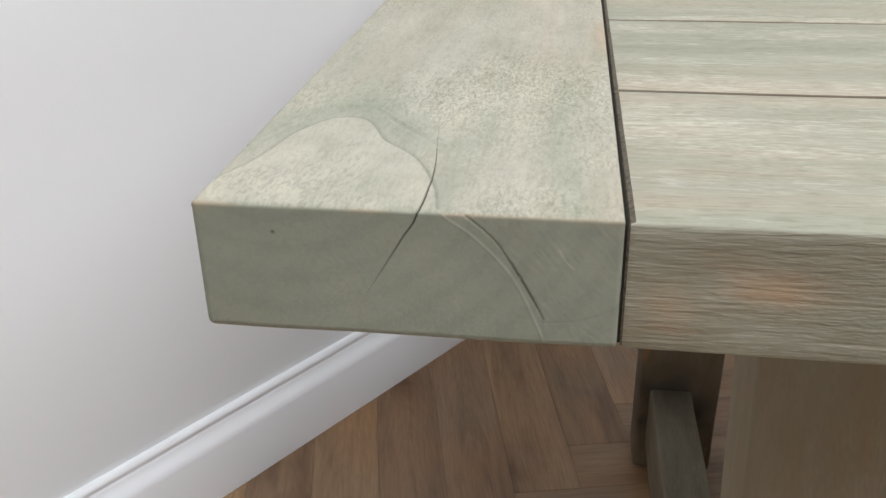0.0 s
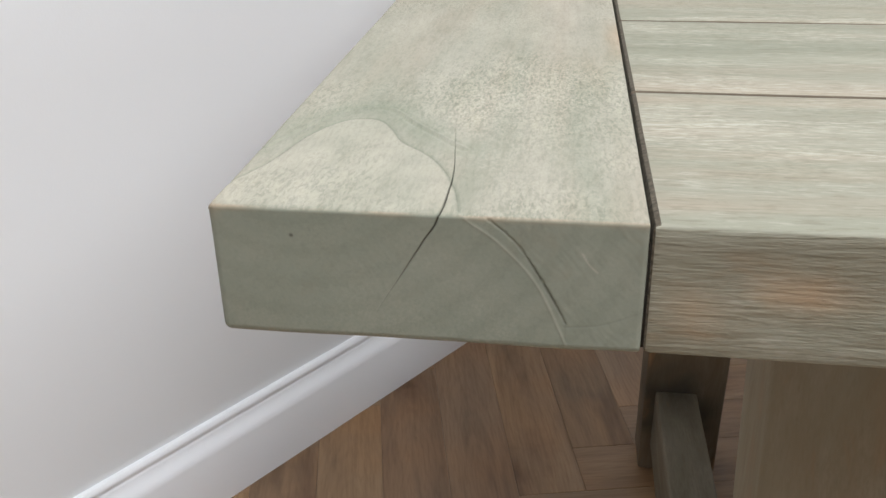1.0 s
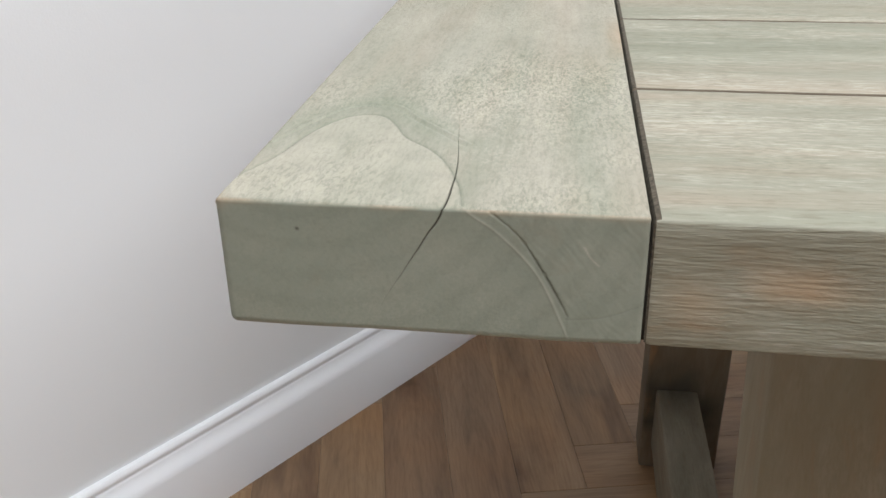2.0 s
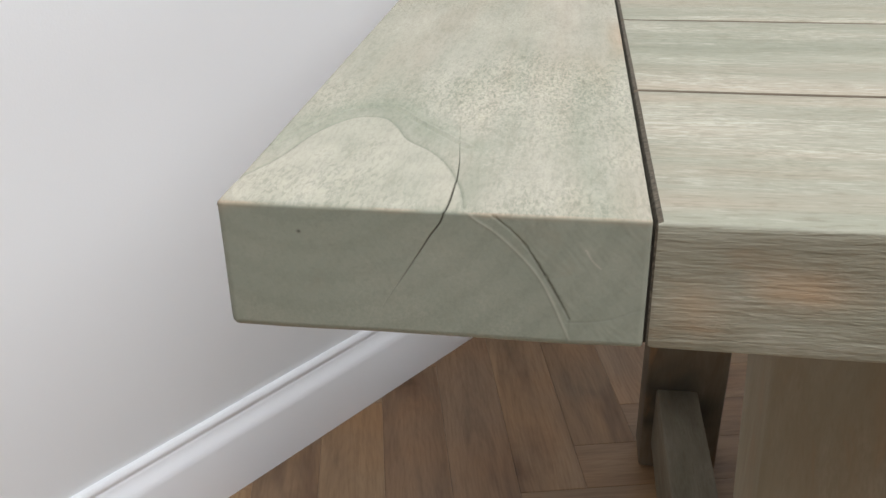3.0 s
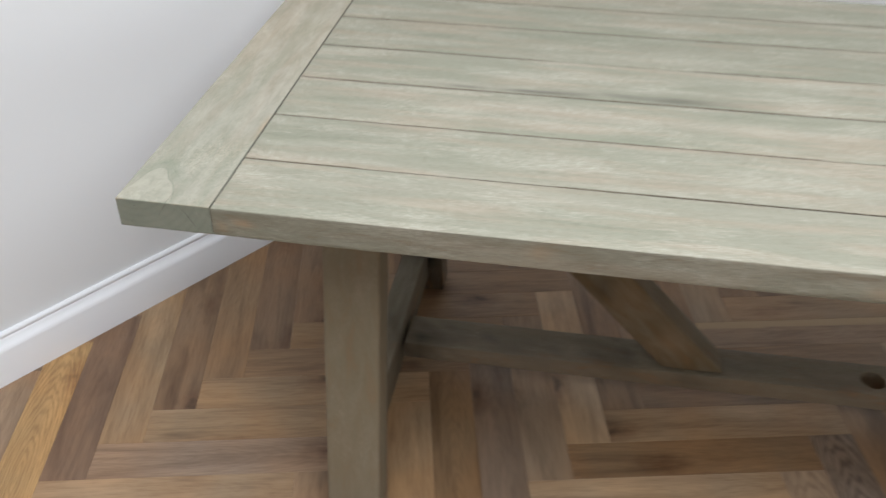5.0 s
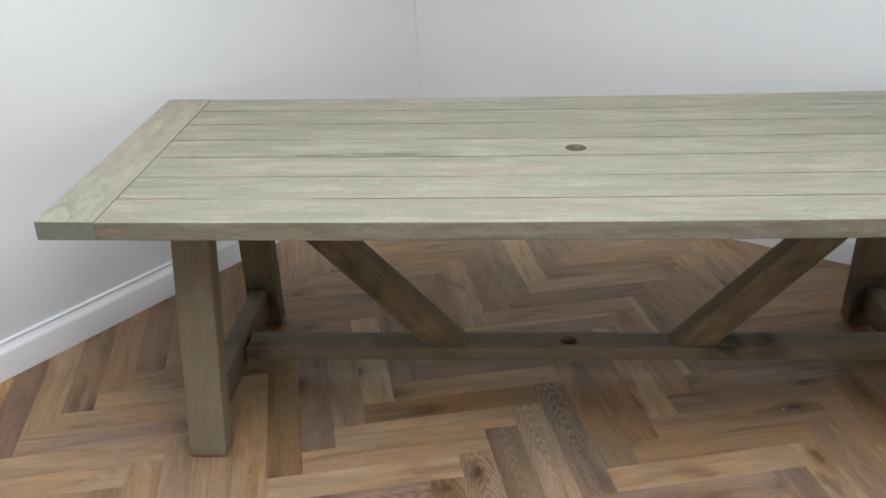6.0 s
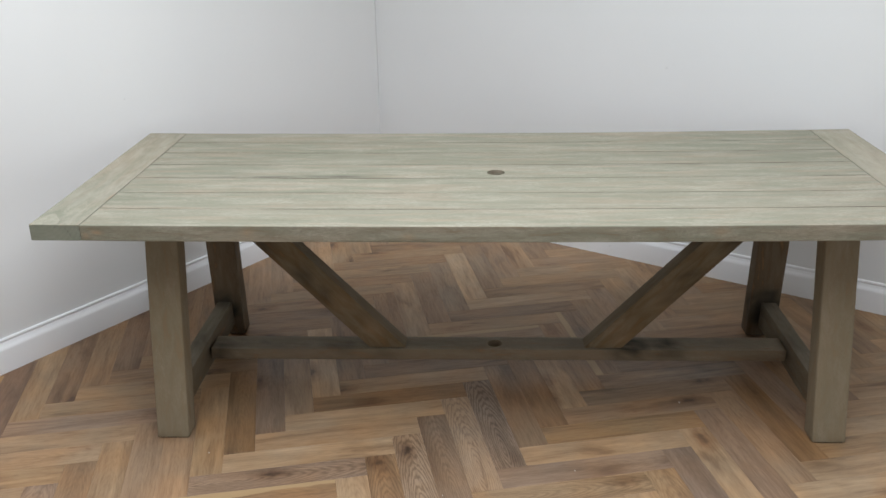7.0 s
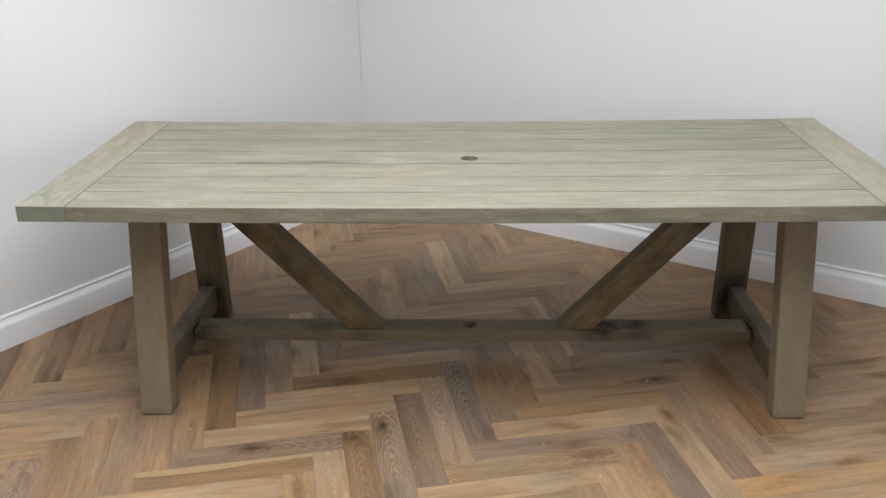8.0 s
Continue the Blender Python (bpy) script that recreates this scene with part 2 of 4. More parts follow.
def oak(name, per_island=False, sapwood=False):
    """Oiled oak plank; the tone, and in the alpha the strength of the figure, come with each plank."""
    m, nt, bsdf = material(name)
    co, info, moved = grain_coords(nt, (2.2, 24, 24), 11.0)
    tc = node(nt, "TexCoord")
    if per_island:
        geo = node(nt, "NewGeometry")
        tone = ramp(nt, geo.outputs["Random Per Island"], [(0.0, (0.17, 0.112, 0.074)), (0.35, (0.235, 0.155, 0.100)), (0.7, (0.29, 0.195, 0.125)), (1.0, (0.35, 0.240, 0.150))])
    else:
        tone = info.outputs["Color"]
    broad = node(nt, "TexNoise", {"Vector": co, "Scale": 1.0, "Detail": 4.0, "Roughness": 0.6, "Distortion": 0.9})
    fine = node(nt, "TexNoise", {"Vector": co, "Scale": 6.0, "Detail": 5.0, "Roughness": 0.7, "Distortion": 0.3})
    hue = node(nt, "TexNoise", {"Vector": moved, "Scale": 5.0, "Detail": 2.0})
    g = ramp(nt, broad.outputs["Fac"], [(0.30, (0.74, 0.71, 0.69)), (0.50, (1, 1, 1)), (0.70, (1.18, 1.18, 1.17))])
    col = mixc(nt, 1.0, tone, g, "MULTIPLY")
    col = mixc(nt, 0.6, col, ramp(nt, hue.outputs["Fac"], [(0.35, (1.12, 0.98, 0.82)), (0.65, (0.92, 0.98, 1.06))]), "MULTIPLY")
    smoke = node(nt, "TexNoise", {"Vector": node(nt, "Mapping", {"Vector": moved, "Scale": (3.2, 11, 11)}).outputs[0], "Scale": 1.0, "Detail": 3.0, "Roughness": 0.55, "Distortion": 0.5})
    col = mixc(nt, 1.0, col, ramp(nt, smoke.outputs["Fac"], [(0.27, (0.58, 0.54, 0.52)), (0.40, (0.93, 0.92, 0.91)), (0.55, (1, 1, 1)), (0.72, (1.13, 1.13, 1.15))]), "MULTIPLY")
    f = ramp(nt, fine.outputs["Fac"], [(0.36, (0.70, 0.67, 0.65)), (0.54, (1, 1, 1))])
    col = mixc(nt, 0.55, col, f, "MULTIPLY")
    # flame figure: nested long arches down the plank
    wco = node(nt, "Mapping", {"Vector": tc.outputs["Object"], "Location": (-0.45, -1.5, 0), "Scale": (4.5, 32, 1)}).outputs[0]
    wv = node(nt, "TexWave", {"Vector": wco, "Scale": 1.8, "Distortion": 7.0, "Detail": 3.0, "Detail Scale": 1.3}, wave_type="RINGS", rings_direction="Z")
    fig = ramp(nt, wv.outputs["Fac"], [(0.10, (0.60, 0.56, 0.53)), (0.45, (0.95, 0.95, 0.95)), (0.80, (1.10, 1.10, 1.10))])
    figure_amount = 0.12 if per_island else math_node(nt, "SUBTRACT", 1.0, info.outputs["Alpha"])
    col = mixc(nt, figure_amount, col, fig, "MULTIPLY")
    # knots: small, drawn out along the grain, on some planks
    kco = node(nt, "Mapping", {"Vector": moved, "Scale": (3.0, 6.5, 6.5)}).outputs[0]
    kw = node(nt, "TexNoise", {"Vector": moved, "Scale": 40.0, "Detail": 2.0})
    kco = node(nt, "VectorMath", {0: kco, 1: node(nt, "VectorMath", {0: kw.outputs["Color"], "Scale": 0.16}, operation="SCALE").outputs[0]}, operation="ADD").outputs[0]
    knot = node(nt, "TexVoronoi", {"Vector": kco, "Scale": 1.0, "Randomness": 1.0})
    k = ramp(nt, knot.outputs["Distance"], [(0.040, (0.20, 0.15, 0.12)), (0.10, (0.62, 0.52, 0.45)), (0.26, (1, 1, 1))])
    col = mixc(nt, 0.85, col, k, "MULTIPLY")
    if sapwood:
        # a pale band of sapwood along one edge
        sep = node(nt, "Separate" + "XYZ", {0: tc.outputs["Object"]})
        edge = math_node(nt, "ADD", sep.outputs[1], math_node(nt, "MULTIPLY", broad.outputs["Fac"], -0.055))
        sap = ramp(nt, edge, [(0.0440, (0, 0, 0)), (0.0462, (1, 1, 1))])
        col = mixc(nt, math_node(nt, "MULTIPLY", sap, 0.85), col, (0.430, 0.295, 0.155))
    nt.links.new(col, bsdf.inputs["Base Color"])
    nt.links.new(ramp(nt, fine.outputs["Fac"], [(0.3, (0.56, 0.56, 0.56)), (0.7, (0.40, 0.40, 0.40))]), bsdf.inputs["Roughness"])
    bump = node(nt, "Bump", {"Height": fine.outputs["Fac"], "Strength": 0.2, "Distance": 0.001})
    nt.links.new(bump.outputs[0], bsdf.inputs["Normal"])
    return m


def plain(name, colour, rough, scale=60.0, low=0.8):
    m, nt, bsdf = material(name)
    tc = node(nt, "TexCoord")
    n = node(nt, "TexNoise", {"Vector": tc.outputs["Object"], "Scale": scale, "Detail": 3.0})
    nt.links.new(ramp(nt, n.outputs["Fac"], [(0.3, tuple(v * low for v in colour)), (0.7, colour)]), bsdf.inputs["Base Color"])
    bsdf.inputs["Roughness"].default_value = rough
    return m


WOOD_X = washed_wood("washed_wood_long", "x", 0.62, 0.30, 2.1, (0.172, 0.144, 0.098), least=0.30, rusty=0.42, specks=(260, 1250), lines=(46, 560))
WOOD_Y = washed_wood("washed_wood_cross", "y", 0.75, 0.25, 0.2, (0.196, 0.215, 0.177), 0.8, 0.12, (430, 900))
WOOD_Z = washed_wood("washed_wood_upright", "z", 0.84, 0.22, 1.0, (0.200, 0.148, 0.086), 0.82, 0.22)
# braces and rails: brown timber, tone lowered for the shade under the top
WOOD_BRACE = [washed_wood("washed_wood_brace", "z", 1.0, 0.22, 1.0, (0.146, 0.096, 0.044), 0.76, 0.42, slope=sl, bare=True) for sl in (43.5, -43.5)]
WOOD_RAIL_SHADED = washed_wood("washed_wood_rail_shaded", "y", 0.92, 0.22, 1.0, (0.125, 0.090, 0.052), 0.85, 0.5, bare=True)
# back legs: leg timber made browner and darker for the shade they stand in
WOOD_BACK_SHADED = washed_wood("washed_wood_back_leg_shaded", "z", 0.97, 0.22, 1.0, (0.120, 0.078, 0.042), 0.85, 0.6)
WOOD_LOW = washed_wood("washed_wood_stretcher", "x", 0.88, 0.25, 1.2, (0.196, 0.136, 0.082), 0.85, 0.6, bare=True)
PAINT = wall_paint("white_wall_paint", (0.765, 0.775, 0.780))
CEIL = wall_paint("ceiling_paint", (0.82, 0.82, 0.81))
GLOSS = wall_paint("white_satin_paint", (0.902, 0.918, 0.945), 0.5, 0.05)
OAK = oak("oiled_oak")
OAK_SAP = oak("oiled_oak_with_sapwood", False, True)
OAK_REST = oak("oiled_oak_rest", True)
ARRIS = plain("worn_plank_end", (0.112, 0.092, 0.063), 0.9, 520.0, 0.3)
GAP = plain("joint_dust", (0.125, 0.098, 0.068), 0.9)
HOLLOW = plain("dark_joint", (0.040, 0.033, 0.024), 0.95)
CRACK_GREY = plain("plaster_crack_grey", (0.56, 0.56, 0.56), 0.9)
RUBBER = plain("black_felt", (0.018, 0.017, 0.016), 0.9)
SPOT = plain("dark_fleck", (0.12, 0.10, 0.08), 0.9)
CRUMB = plain("white_crumb", (0.62, 0.59, 0.54), 0.9)


# ---- mesh helpers ----
def mesh_from(name, verts, faces, mat, smooth=False):
    me = bpy.data.meshes.new(name)
    me.from_pydata([tuple(v) for v in verts], [], [tuple(f) for f in faces])
    me.materials.append(mat)
    if smooth:
        me.shade_smooth()
    me.update()
    return me


def part(name, me, parent, label=""):
    ob = new(name, me)
    ob.parent = parent
    if label:
        tagged(ob, label)
    return ob


def rounded_section(y0, y1, z0, z1, r, n=3, ny=1, nz=1):
    """Points of a rounded rectangle, once round, with their outward normals."""
    pts = []
    for cy, cz, a0 in ((y1 - r, z1 - r, 0), (y0 + r, z1 - r, 90), (y0 + r, z0 + r, 180), (y1 - r, z0 + r, 270)):
        for i in range(n + 1):
            a = radians(a0 + 90 * i / n)
            pts.append((cy + r * math.cos(a), cz + r * math.sin(a), math.cos(a), math.sin(a)))
    out = []
    for i, p in enumerate(pts):
        out.append(p)
        q = pts[(i + 1) % len(pts)]
        if (i + 1) % (n + 1) == 0:
            steps = ny if abs(p[0] - q[0]) > abs(p[1] - q[1]) else nz
            for j in range(1, steps):
                t = j / steps
                out.append((p[0] + (q[0] - p[0]) * t, p[1] + (q[1] - p[1]) * t, p[2], p[3]))
    return out


def loft(name, length, section, mat, r=0.003, step=0.03, rough=0.0004, seed=0, m=Matrix(), shear=(0, 0), wave=0.0, square=0.0):
    """A timber along its own x, with softened ends and slightly uneven faces. shear moves the section with x; square keeps the end's sides from rounding."""
    xs = [(0.0, r), (r * 0.3, r * 0.3), (r, 0.0)]
    n = max(1, int((length - 2 * r) / step))
    xs += [(r + (length - 2 * r) * i / n, 0.0) for i in range(1, n)]
    xs += [(length - r, 0.0), (length - r * 0.3, r * 0.3), (length, r)]
    verts, faces, k = [], [], len(section)
    for x, inset in xs:
        for y, z, ny, nz in section:
            d = rough * noise.noise((x * 9 + seed * 7.3, y * 23, z * 23 + seed)) + wave * noise.noise((x * 3.1 + seed * 5.7, ny * 3, nz * 3 + seed))
            d -= inset
            verts.append(m @ Vector((x, y + ny * (d + inset * square) + shear[0] * x, z + nz * d + shear[1] * x)))
    for i in range(len(xs) - 1):
        for j in range(k):
            a, b = i * k + j, i * k + (j + 1) % k
            faces.append((a, b, b + k, a + k))
    faces.append(tuple(reversed(range(k))))
    faces.append(tuple(range((len(xs) - 1) * k, len(xs) * k)))
    me = mesh_from(name, verts, faces, mat)
    bm = bmesh.new()
    bm.from_mesh(me)
    bmesh.ops.recalc_face_normals(bm, faces=bm.faces)
    bm.to_mesh(me)
    bm.free()
    me.shade_smooth()
    me.set_sharp_from_angle(angle=radians(38))
    return me


def mark(me, key, spots):
    """Draws a stain: spots of (x, y, reach in x, reach in y, strength), lying on upward faces."""
    co = np.array([v.co for v in me.vertices])
    val = np.zeros(len(co))
    for x, y, rx, ry, k in spots:
        rag = np.array([noise.noise((c[0] * 14, c[1] * 60, 5.0)) for c in co])
        val += np.clip(k * np.exp(-((co[:, 0] - x) / rx) ** 4 - ((co[:, 1] - y) / ry) ** 2) * (0.8 + 0.9 * rag), 0, 1)
    me.attributes.new(key, "FLOAT", "POINT").data.foreach_set("value", np.clip(val, 0, 1).astype(np.float32))
    return me


def stains_and_shade(me, spots, key="dark", stretch=1.0):
    """Dark ragged stains and painted shade: spots of (x, y, z, reach, strength)."""
    val = []
    for v in me.vertices:
        rag = 0.75 + 0.8 * noise.noise((v.co.x * 60, v.co.y * 60, v.co.z * 35))
        val.append(max(0.0, min(1.0, sum(k * rag * math.exp(-(math.hypot((v.co.x - x) / stretch, v.co.y - y, v.co.z - z) / r) ** 2) for x, y, z, r, k in spots))))
    me.attributes.new(key, "FLOAT", "POINT").data.foreach_set("value", val)
    return me


def dirty_joints(me, keep):
    """Dust and dirt on the faces inside the joints and on the worn ends; keep(normal, centre) says which faces stay clean."""
    me.materials.append(GAP)
    me.materials.append(ARRIS)
    for p in me.polygons:
        if abs(p.normal.x) > 0.35:
            p.material_index = 2
        elif not keep(p.normal, p.center):
            p.material_index = 1
    return me


UP = Matrix(((0, 1, 0, 0), (0, 0, 1, 0), (1, 0, 0, 0), (0, 0, 0, 1)))    # own x, y, z -> world z, x, y
ALONG_Y = Matrix(((0, 1, 0, 0), (1, 0, 0, 0), (0, 0, 1, 0), (0, 0, 0, 1)))


def drill(me, x, y, radius, z0, z1, mat):
    """Takes a round hole out of a mesh."""
    bm = bmesh.new()
    bmesh.ops.create_cone(bm, cap_ends=True, segments=48, radius1=radius, radius2=radius, depth=z1 - z0, matrix=Matrix.Translation((x, y, (z0 + z1) / 2)))
    cut = bpy.data.meshes.new("cut")
    bm.to_mesh(cut)
    bm.free()
    cut.materials.append(mat)
    a, b = new("a", me), new("b", cut)
    mod = a.modifiers.new("cut", "BOOLEAN")
    mod.object, mod.operation, mod.solver = b, "DIFFERENCE", "EXACT"
    bpy.context.view_layer.update()
    out = bpy.data.meshes.new_from_object(a.evaluated_get(bpy.context.evaluated_depsgraph_get()))
    bpy.data.objects.remove(a), bpy.data.objects.remove(b)
    return out


# ---- walls, ceiling, skirting ----
def prism(name, pts, z0, z1, mat):
    n = len(pts)
    verts = [(p.x, p.y, z) for z in (z0, z1) for p in pts]
    faces = [tuple(reversed(range(n))), tuple(range(n, 2 * n))] + [(i, (i + 1) % n, n + (i + 1) % n, n + i) for i in range(n)]
    me = mesh_from(name, verts, faces, mat)
    bm = bmesh.new()
    bm.from_mesh(me)
    bmesh.ops.recalc_face_normals(bm, faces=bm.faces)
    bm.to_mesh(me)
    bm.free()
    return me


def wall(name, p, q, outward, label, gap=None):
    """A wall from p to q, inner face on the line, with an opening gap = (from, to, sill, head) if given."""
    d = (q - p).normalized()
    o = outward * WALL_T
    length = (q - p).length
    if gap is None:
        return tagged(new(name, prism(name, [p, q, q + o, p + o], -0.02, ROOM_H, PAINT)), label, "wall", kind="structure")
    a, b, sill, head = gap
    base = tagged(new(name, prism(name, [p, p + d * a, p + d * a + o, p + o], -0.02, ROOM_H, PAINT)), label, "wall", kind="structure")
    for nm, s, e, z0, z1 in (("wall_side", b, length, -0.02, ROOM_H), ("wall_below_window", a, b, -0.02, sill), ("wall_above_window", a, b, head, ROOM_H)):
        part(nm, prism(nm, [p + d * s, p + d * e, p + d * e + o, p + d * s + o], z0, z1, PAINT), base)
    return base


wall("wall_west", A0 - LEFT_DIR * WALL_T, C0, -N_LEFT, "matt white painted plaster wall behind the table")
wall("wall_north", C0, B0 + RIGHT_DIR * WALL_T, -N_RIGHT, "matt white painted plaster wall meeting at the corner")
# the next two walls are unseen; their windows are added for the lamps
wall("wall_east", B0, D0, RIGHT_DIR, "unseen white painted wall with an added window opening", ((B0 - D0).length / 2 - 1.05, (B0 - D0).length / 2 + 1.05, 0.75, 2.15))
wall("wall_south", D0, A0, -LEFT_DIR, "unseen white painted wall with an added window opening", ((A0 - D0).length / 2 - 1.05, (A0 - D0).length / 2 + 1.05, 0.75, 2.15))

# hairline where the plaster of the two walls meets
_b = (N_LEFT + N_RIGHT).normalized() * 0.0012
part("plaster_crack", prism("plaster_crack", [C0 - N_LEFT * 0.002 - N_RIGHT * 0.002, C0 + _b - LEFT_DIR * 0.0012, C0 + _b + RIGHT_DIR * 0.0012], 0.62, ROOM_H - 0.002, CRACK_GREY), bpy.data.objects["wall_west"], "thin grey hairline crack in the corner")

# ceiling, out of view, with a square rooflight added for the lamp
_o = [C0 - LEFT_DIR * -0.14 - RIGHT_DIR * 0.14, B0 + LEFT_DIR * 0.14 + RIGHT_DIR * 0.14, D0 - LEFT_DIR * 0.14 + RIGHT_DIR * 0.14, A0 - LEFT_DIR * 0.14 - RIGHT_DIR * 0.14]
_h = [Vector((SKY_X + sx * 1.45, SKY_Y + sy * 1.20, 0)) for sx, sy in ((-1, 1), (1, 1), (1, -1), (-1, -1))]
_v = [(p.x, p.y, z) for z in (ROOM_H, ROOM_H + 0.15) for p in _o + _h]
_f = []
for i in range(4):
    j = (i + 1) % 4
    _f += [(i, 4 + i, 4 + j, j), (8 + i, 8 + j, 12 + j, 12 + i), (i, j, 8 + j, 8 + i), (4 + i, 12 + i, 12 + j, 4 + j)]
tagged(new("ceiling", mesh_from("ceiling", _v, _f, CEIL)), "unseen plain white ceiling with an added square rooflight", "ceiling", kind="structure")


def skirting(name, p, d, n, length, label):
    """Torus skirting: flat board, then a step, a hollow and a rounded top."""
    prof = [(0, 0), (SKIRT_T, 0), (SKIRT_T, 0.0800), (SKIRT_T - 0.0006, 0.0825)]
    for i in range(1, 9):
        a = i / 8
        prof.append((SKIRT_T - 0.0006 - 0.0118 * (a - math.sin(2 * math.pi * a) / 14), 0.0825 + 0.0190 * a))
    prof += [(0.0092, 0.1030), (0.0080, 0.1042), (0.0079, 0.1066), (0.0090, 0.1078), (0.0101, 0.1095), (0.0104, 0.1118), (0.0096, 0.1148), (0.0070, 0.1172), (0, 0.1172)]
    k = len(prof)
    verts, faces = [], []
    for run in (0.0, length):
        for t, z in prof:
            verts.append(p + d * (run + (t if run == 0.0 else 0)) + n * t + Vector((0, 0, z * SKIRT_H / 0.1172)))
    for j in range(k):
        faces.append((j, (j + 1) % k, k + (j + 1) % k, k + j))
    faces += [tuple(range(k)), tuple(reversed(range(k, 2 * k)))]
    me = mesh_from(name, verts, faces, GLOSS)
    bm = bmesh.new()
    bm.from_mesh(me)
    bmesh.ops.recalc_face_normals(bm, faces=bm.faces)
    bm.to_mesh(me)
    bm.free()
    me.shade_smooth()
    me.set_sharp_from_angle(angle=radians(35))
    return tagged(new(name, me), label, "skirting board", kind="structure")


skirting("baseboard_west", C0, -LEFT_DIR, N_LEFT, ROOM_A, "white satin moulded skirting board along the wall")
skirting("baseboard_north", C0, RIGHT_DIR, N_RIGHT, ROOM_B, "white satin moulded skirting board along the wall")

# ---- table ----
H, W, L, T = 0.76, 1.0157, 2.6402, 0.0476
END = 0.1431
T_END = 0.0480
GROOVE = 0.0010
SEAMS = [0.0, 0.1458, 0.2959, 0.4466, 0.5956, 0.7438, 0.880, W]
SAG = 0.0076                               # how far the long top hangs through in the middle
SEAM_GAP = [0, 0.0021, 0.0013, 0.0024, 0.0024, 0.0023, 0.0019, 0]
table = tagged(new("dining_table"), "long trestle dining table of grey-green washed wood with parasol hole", "table")

# marks on the near end board, on its top and front face unrolled: x, and y on the top or minus the drop below the edge
CRACK = [(0.066, 0.105), (0.069, 0.090), (0.072, 0.063), (0.0745, 0.040), (0.0752, 0.020), (0.0745, 0.0), (0.069, -0.011), (0.061, -0.025), (0.055, -0.035), (0.053, -0.039)]
CURVE_A = [(0.079, 0.010), (0.0815, 0.0), (0.0925, -0.009), (0.105, -0.024), (0.1148, -0.047)]
CURVE_B = [(0.0885, 0.0), (0.0982, -0.009), (0.1052, -0.020), (0.1110, -0.031), (0.1145, -0.0385)]
HAIRLINE = [(0.114, -0.040), (0.126, -0.0385), (0.138, -0.033)]
SCRATCH = [(0.119, -0.012), (0.1208, -0.0155), (0.1236, -0.0185)]
SWIRL = [(-0.004, 0.006), (0.002, 0.022), (0.009, 0.040), (0.015, 0.067), (0.024, 0.085), (0.033, 0.0895), (0.040, 0.087), (0.046, 0.077), (0.052, 0.064), (0.063, 0.052), (0.071, 0.038), (0.077, 0.020), (0.080, 0.004)]
SWIRL_OUT = [(0.002, 0.055), (0.012, 0.082), (0.023, 0.101), (0.040, 0.104), (0.054, 0.086), (0.066, 0.072), (0.076, 0.060)]


def to_line(x, q, pts):
    """Distance of the points (x, q) to a line of points, and how far along it, from 0 to 1."""
    best, along, total = np.full(x.shape, 9.0), np.zeros(x.shape), 0.0
    lens = [math.dist(a, b) for a, b in zip(pts, pts[1:])]
    for (ax, ay), (bx, by), ln in zip(pts, pts[1:], lens):
        t = np.clip(((x - ax) * (bx - ax) + (q - ay) * (by - ay)) / ln ** 2, 0, 1)
        d = np.hypot(x - ax - t * (bx - ax), q - ay - t * (by - ay))
        along = np.where(d < best, (total + t * ln) / sum(lens), along)
        best = np.minimum(best, d)
        total += ln
    return best, along


def inside(x, q, pts):
    odd = np.zeros(x.shape, bool)
    for (ax, ay), (bx, by) in zip(pts, pts[1:] + pts[:1]):
        if ay != by:
            odd ^= ((ay > q) != (by > q)) & (x < (bx - ax) * (q - ay) / (by - ay) + ax)
    return odd


def bell(d, w):
    return np.exp(-(d / w) ** 2)


def smooth(pts, n=8):
    """A rounder line through the same points."""
    p = [pts[0]] + list(pts) + [pts[-1]]
    out = []
    for a, b, c, d in zip(p, p[1:], p[2:], p[3:]):
        for i in range(n):
            t = i / n
            out.append(tuple(0.5 * (2 * b[k] + (c[k] - a[k]) * t + (2 * a[k] - 5 * b[k] + 4 * c[k] - d[k]) * t * t + (3 * b[k] - a[k] - 3 * c[k] + d[k]) * t ** 3) for k in (0, 1)))
    return out + [tuple(pts[-1])]


CRACK, CURVE_A, CURVE_B, HAIRLINE, SCRATCH, SWIRL, SWIRL_OUT = (smooth([(x * 1.033, q * (1.04 if q > 0 else 0.963)) for x, q in p]) for p in (CRACK, CURVE_A, CURVE_B, HAIRLINE, SCRATCH, SWIRL, SWIRL_OUT))


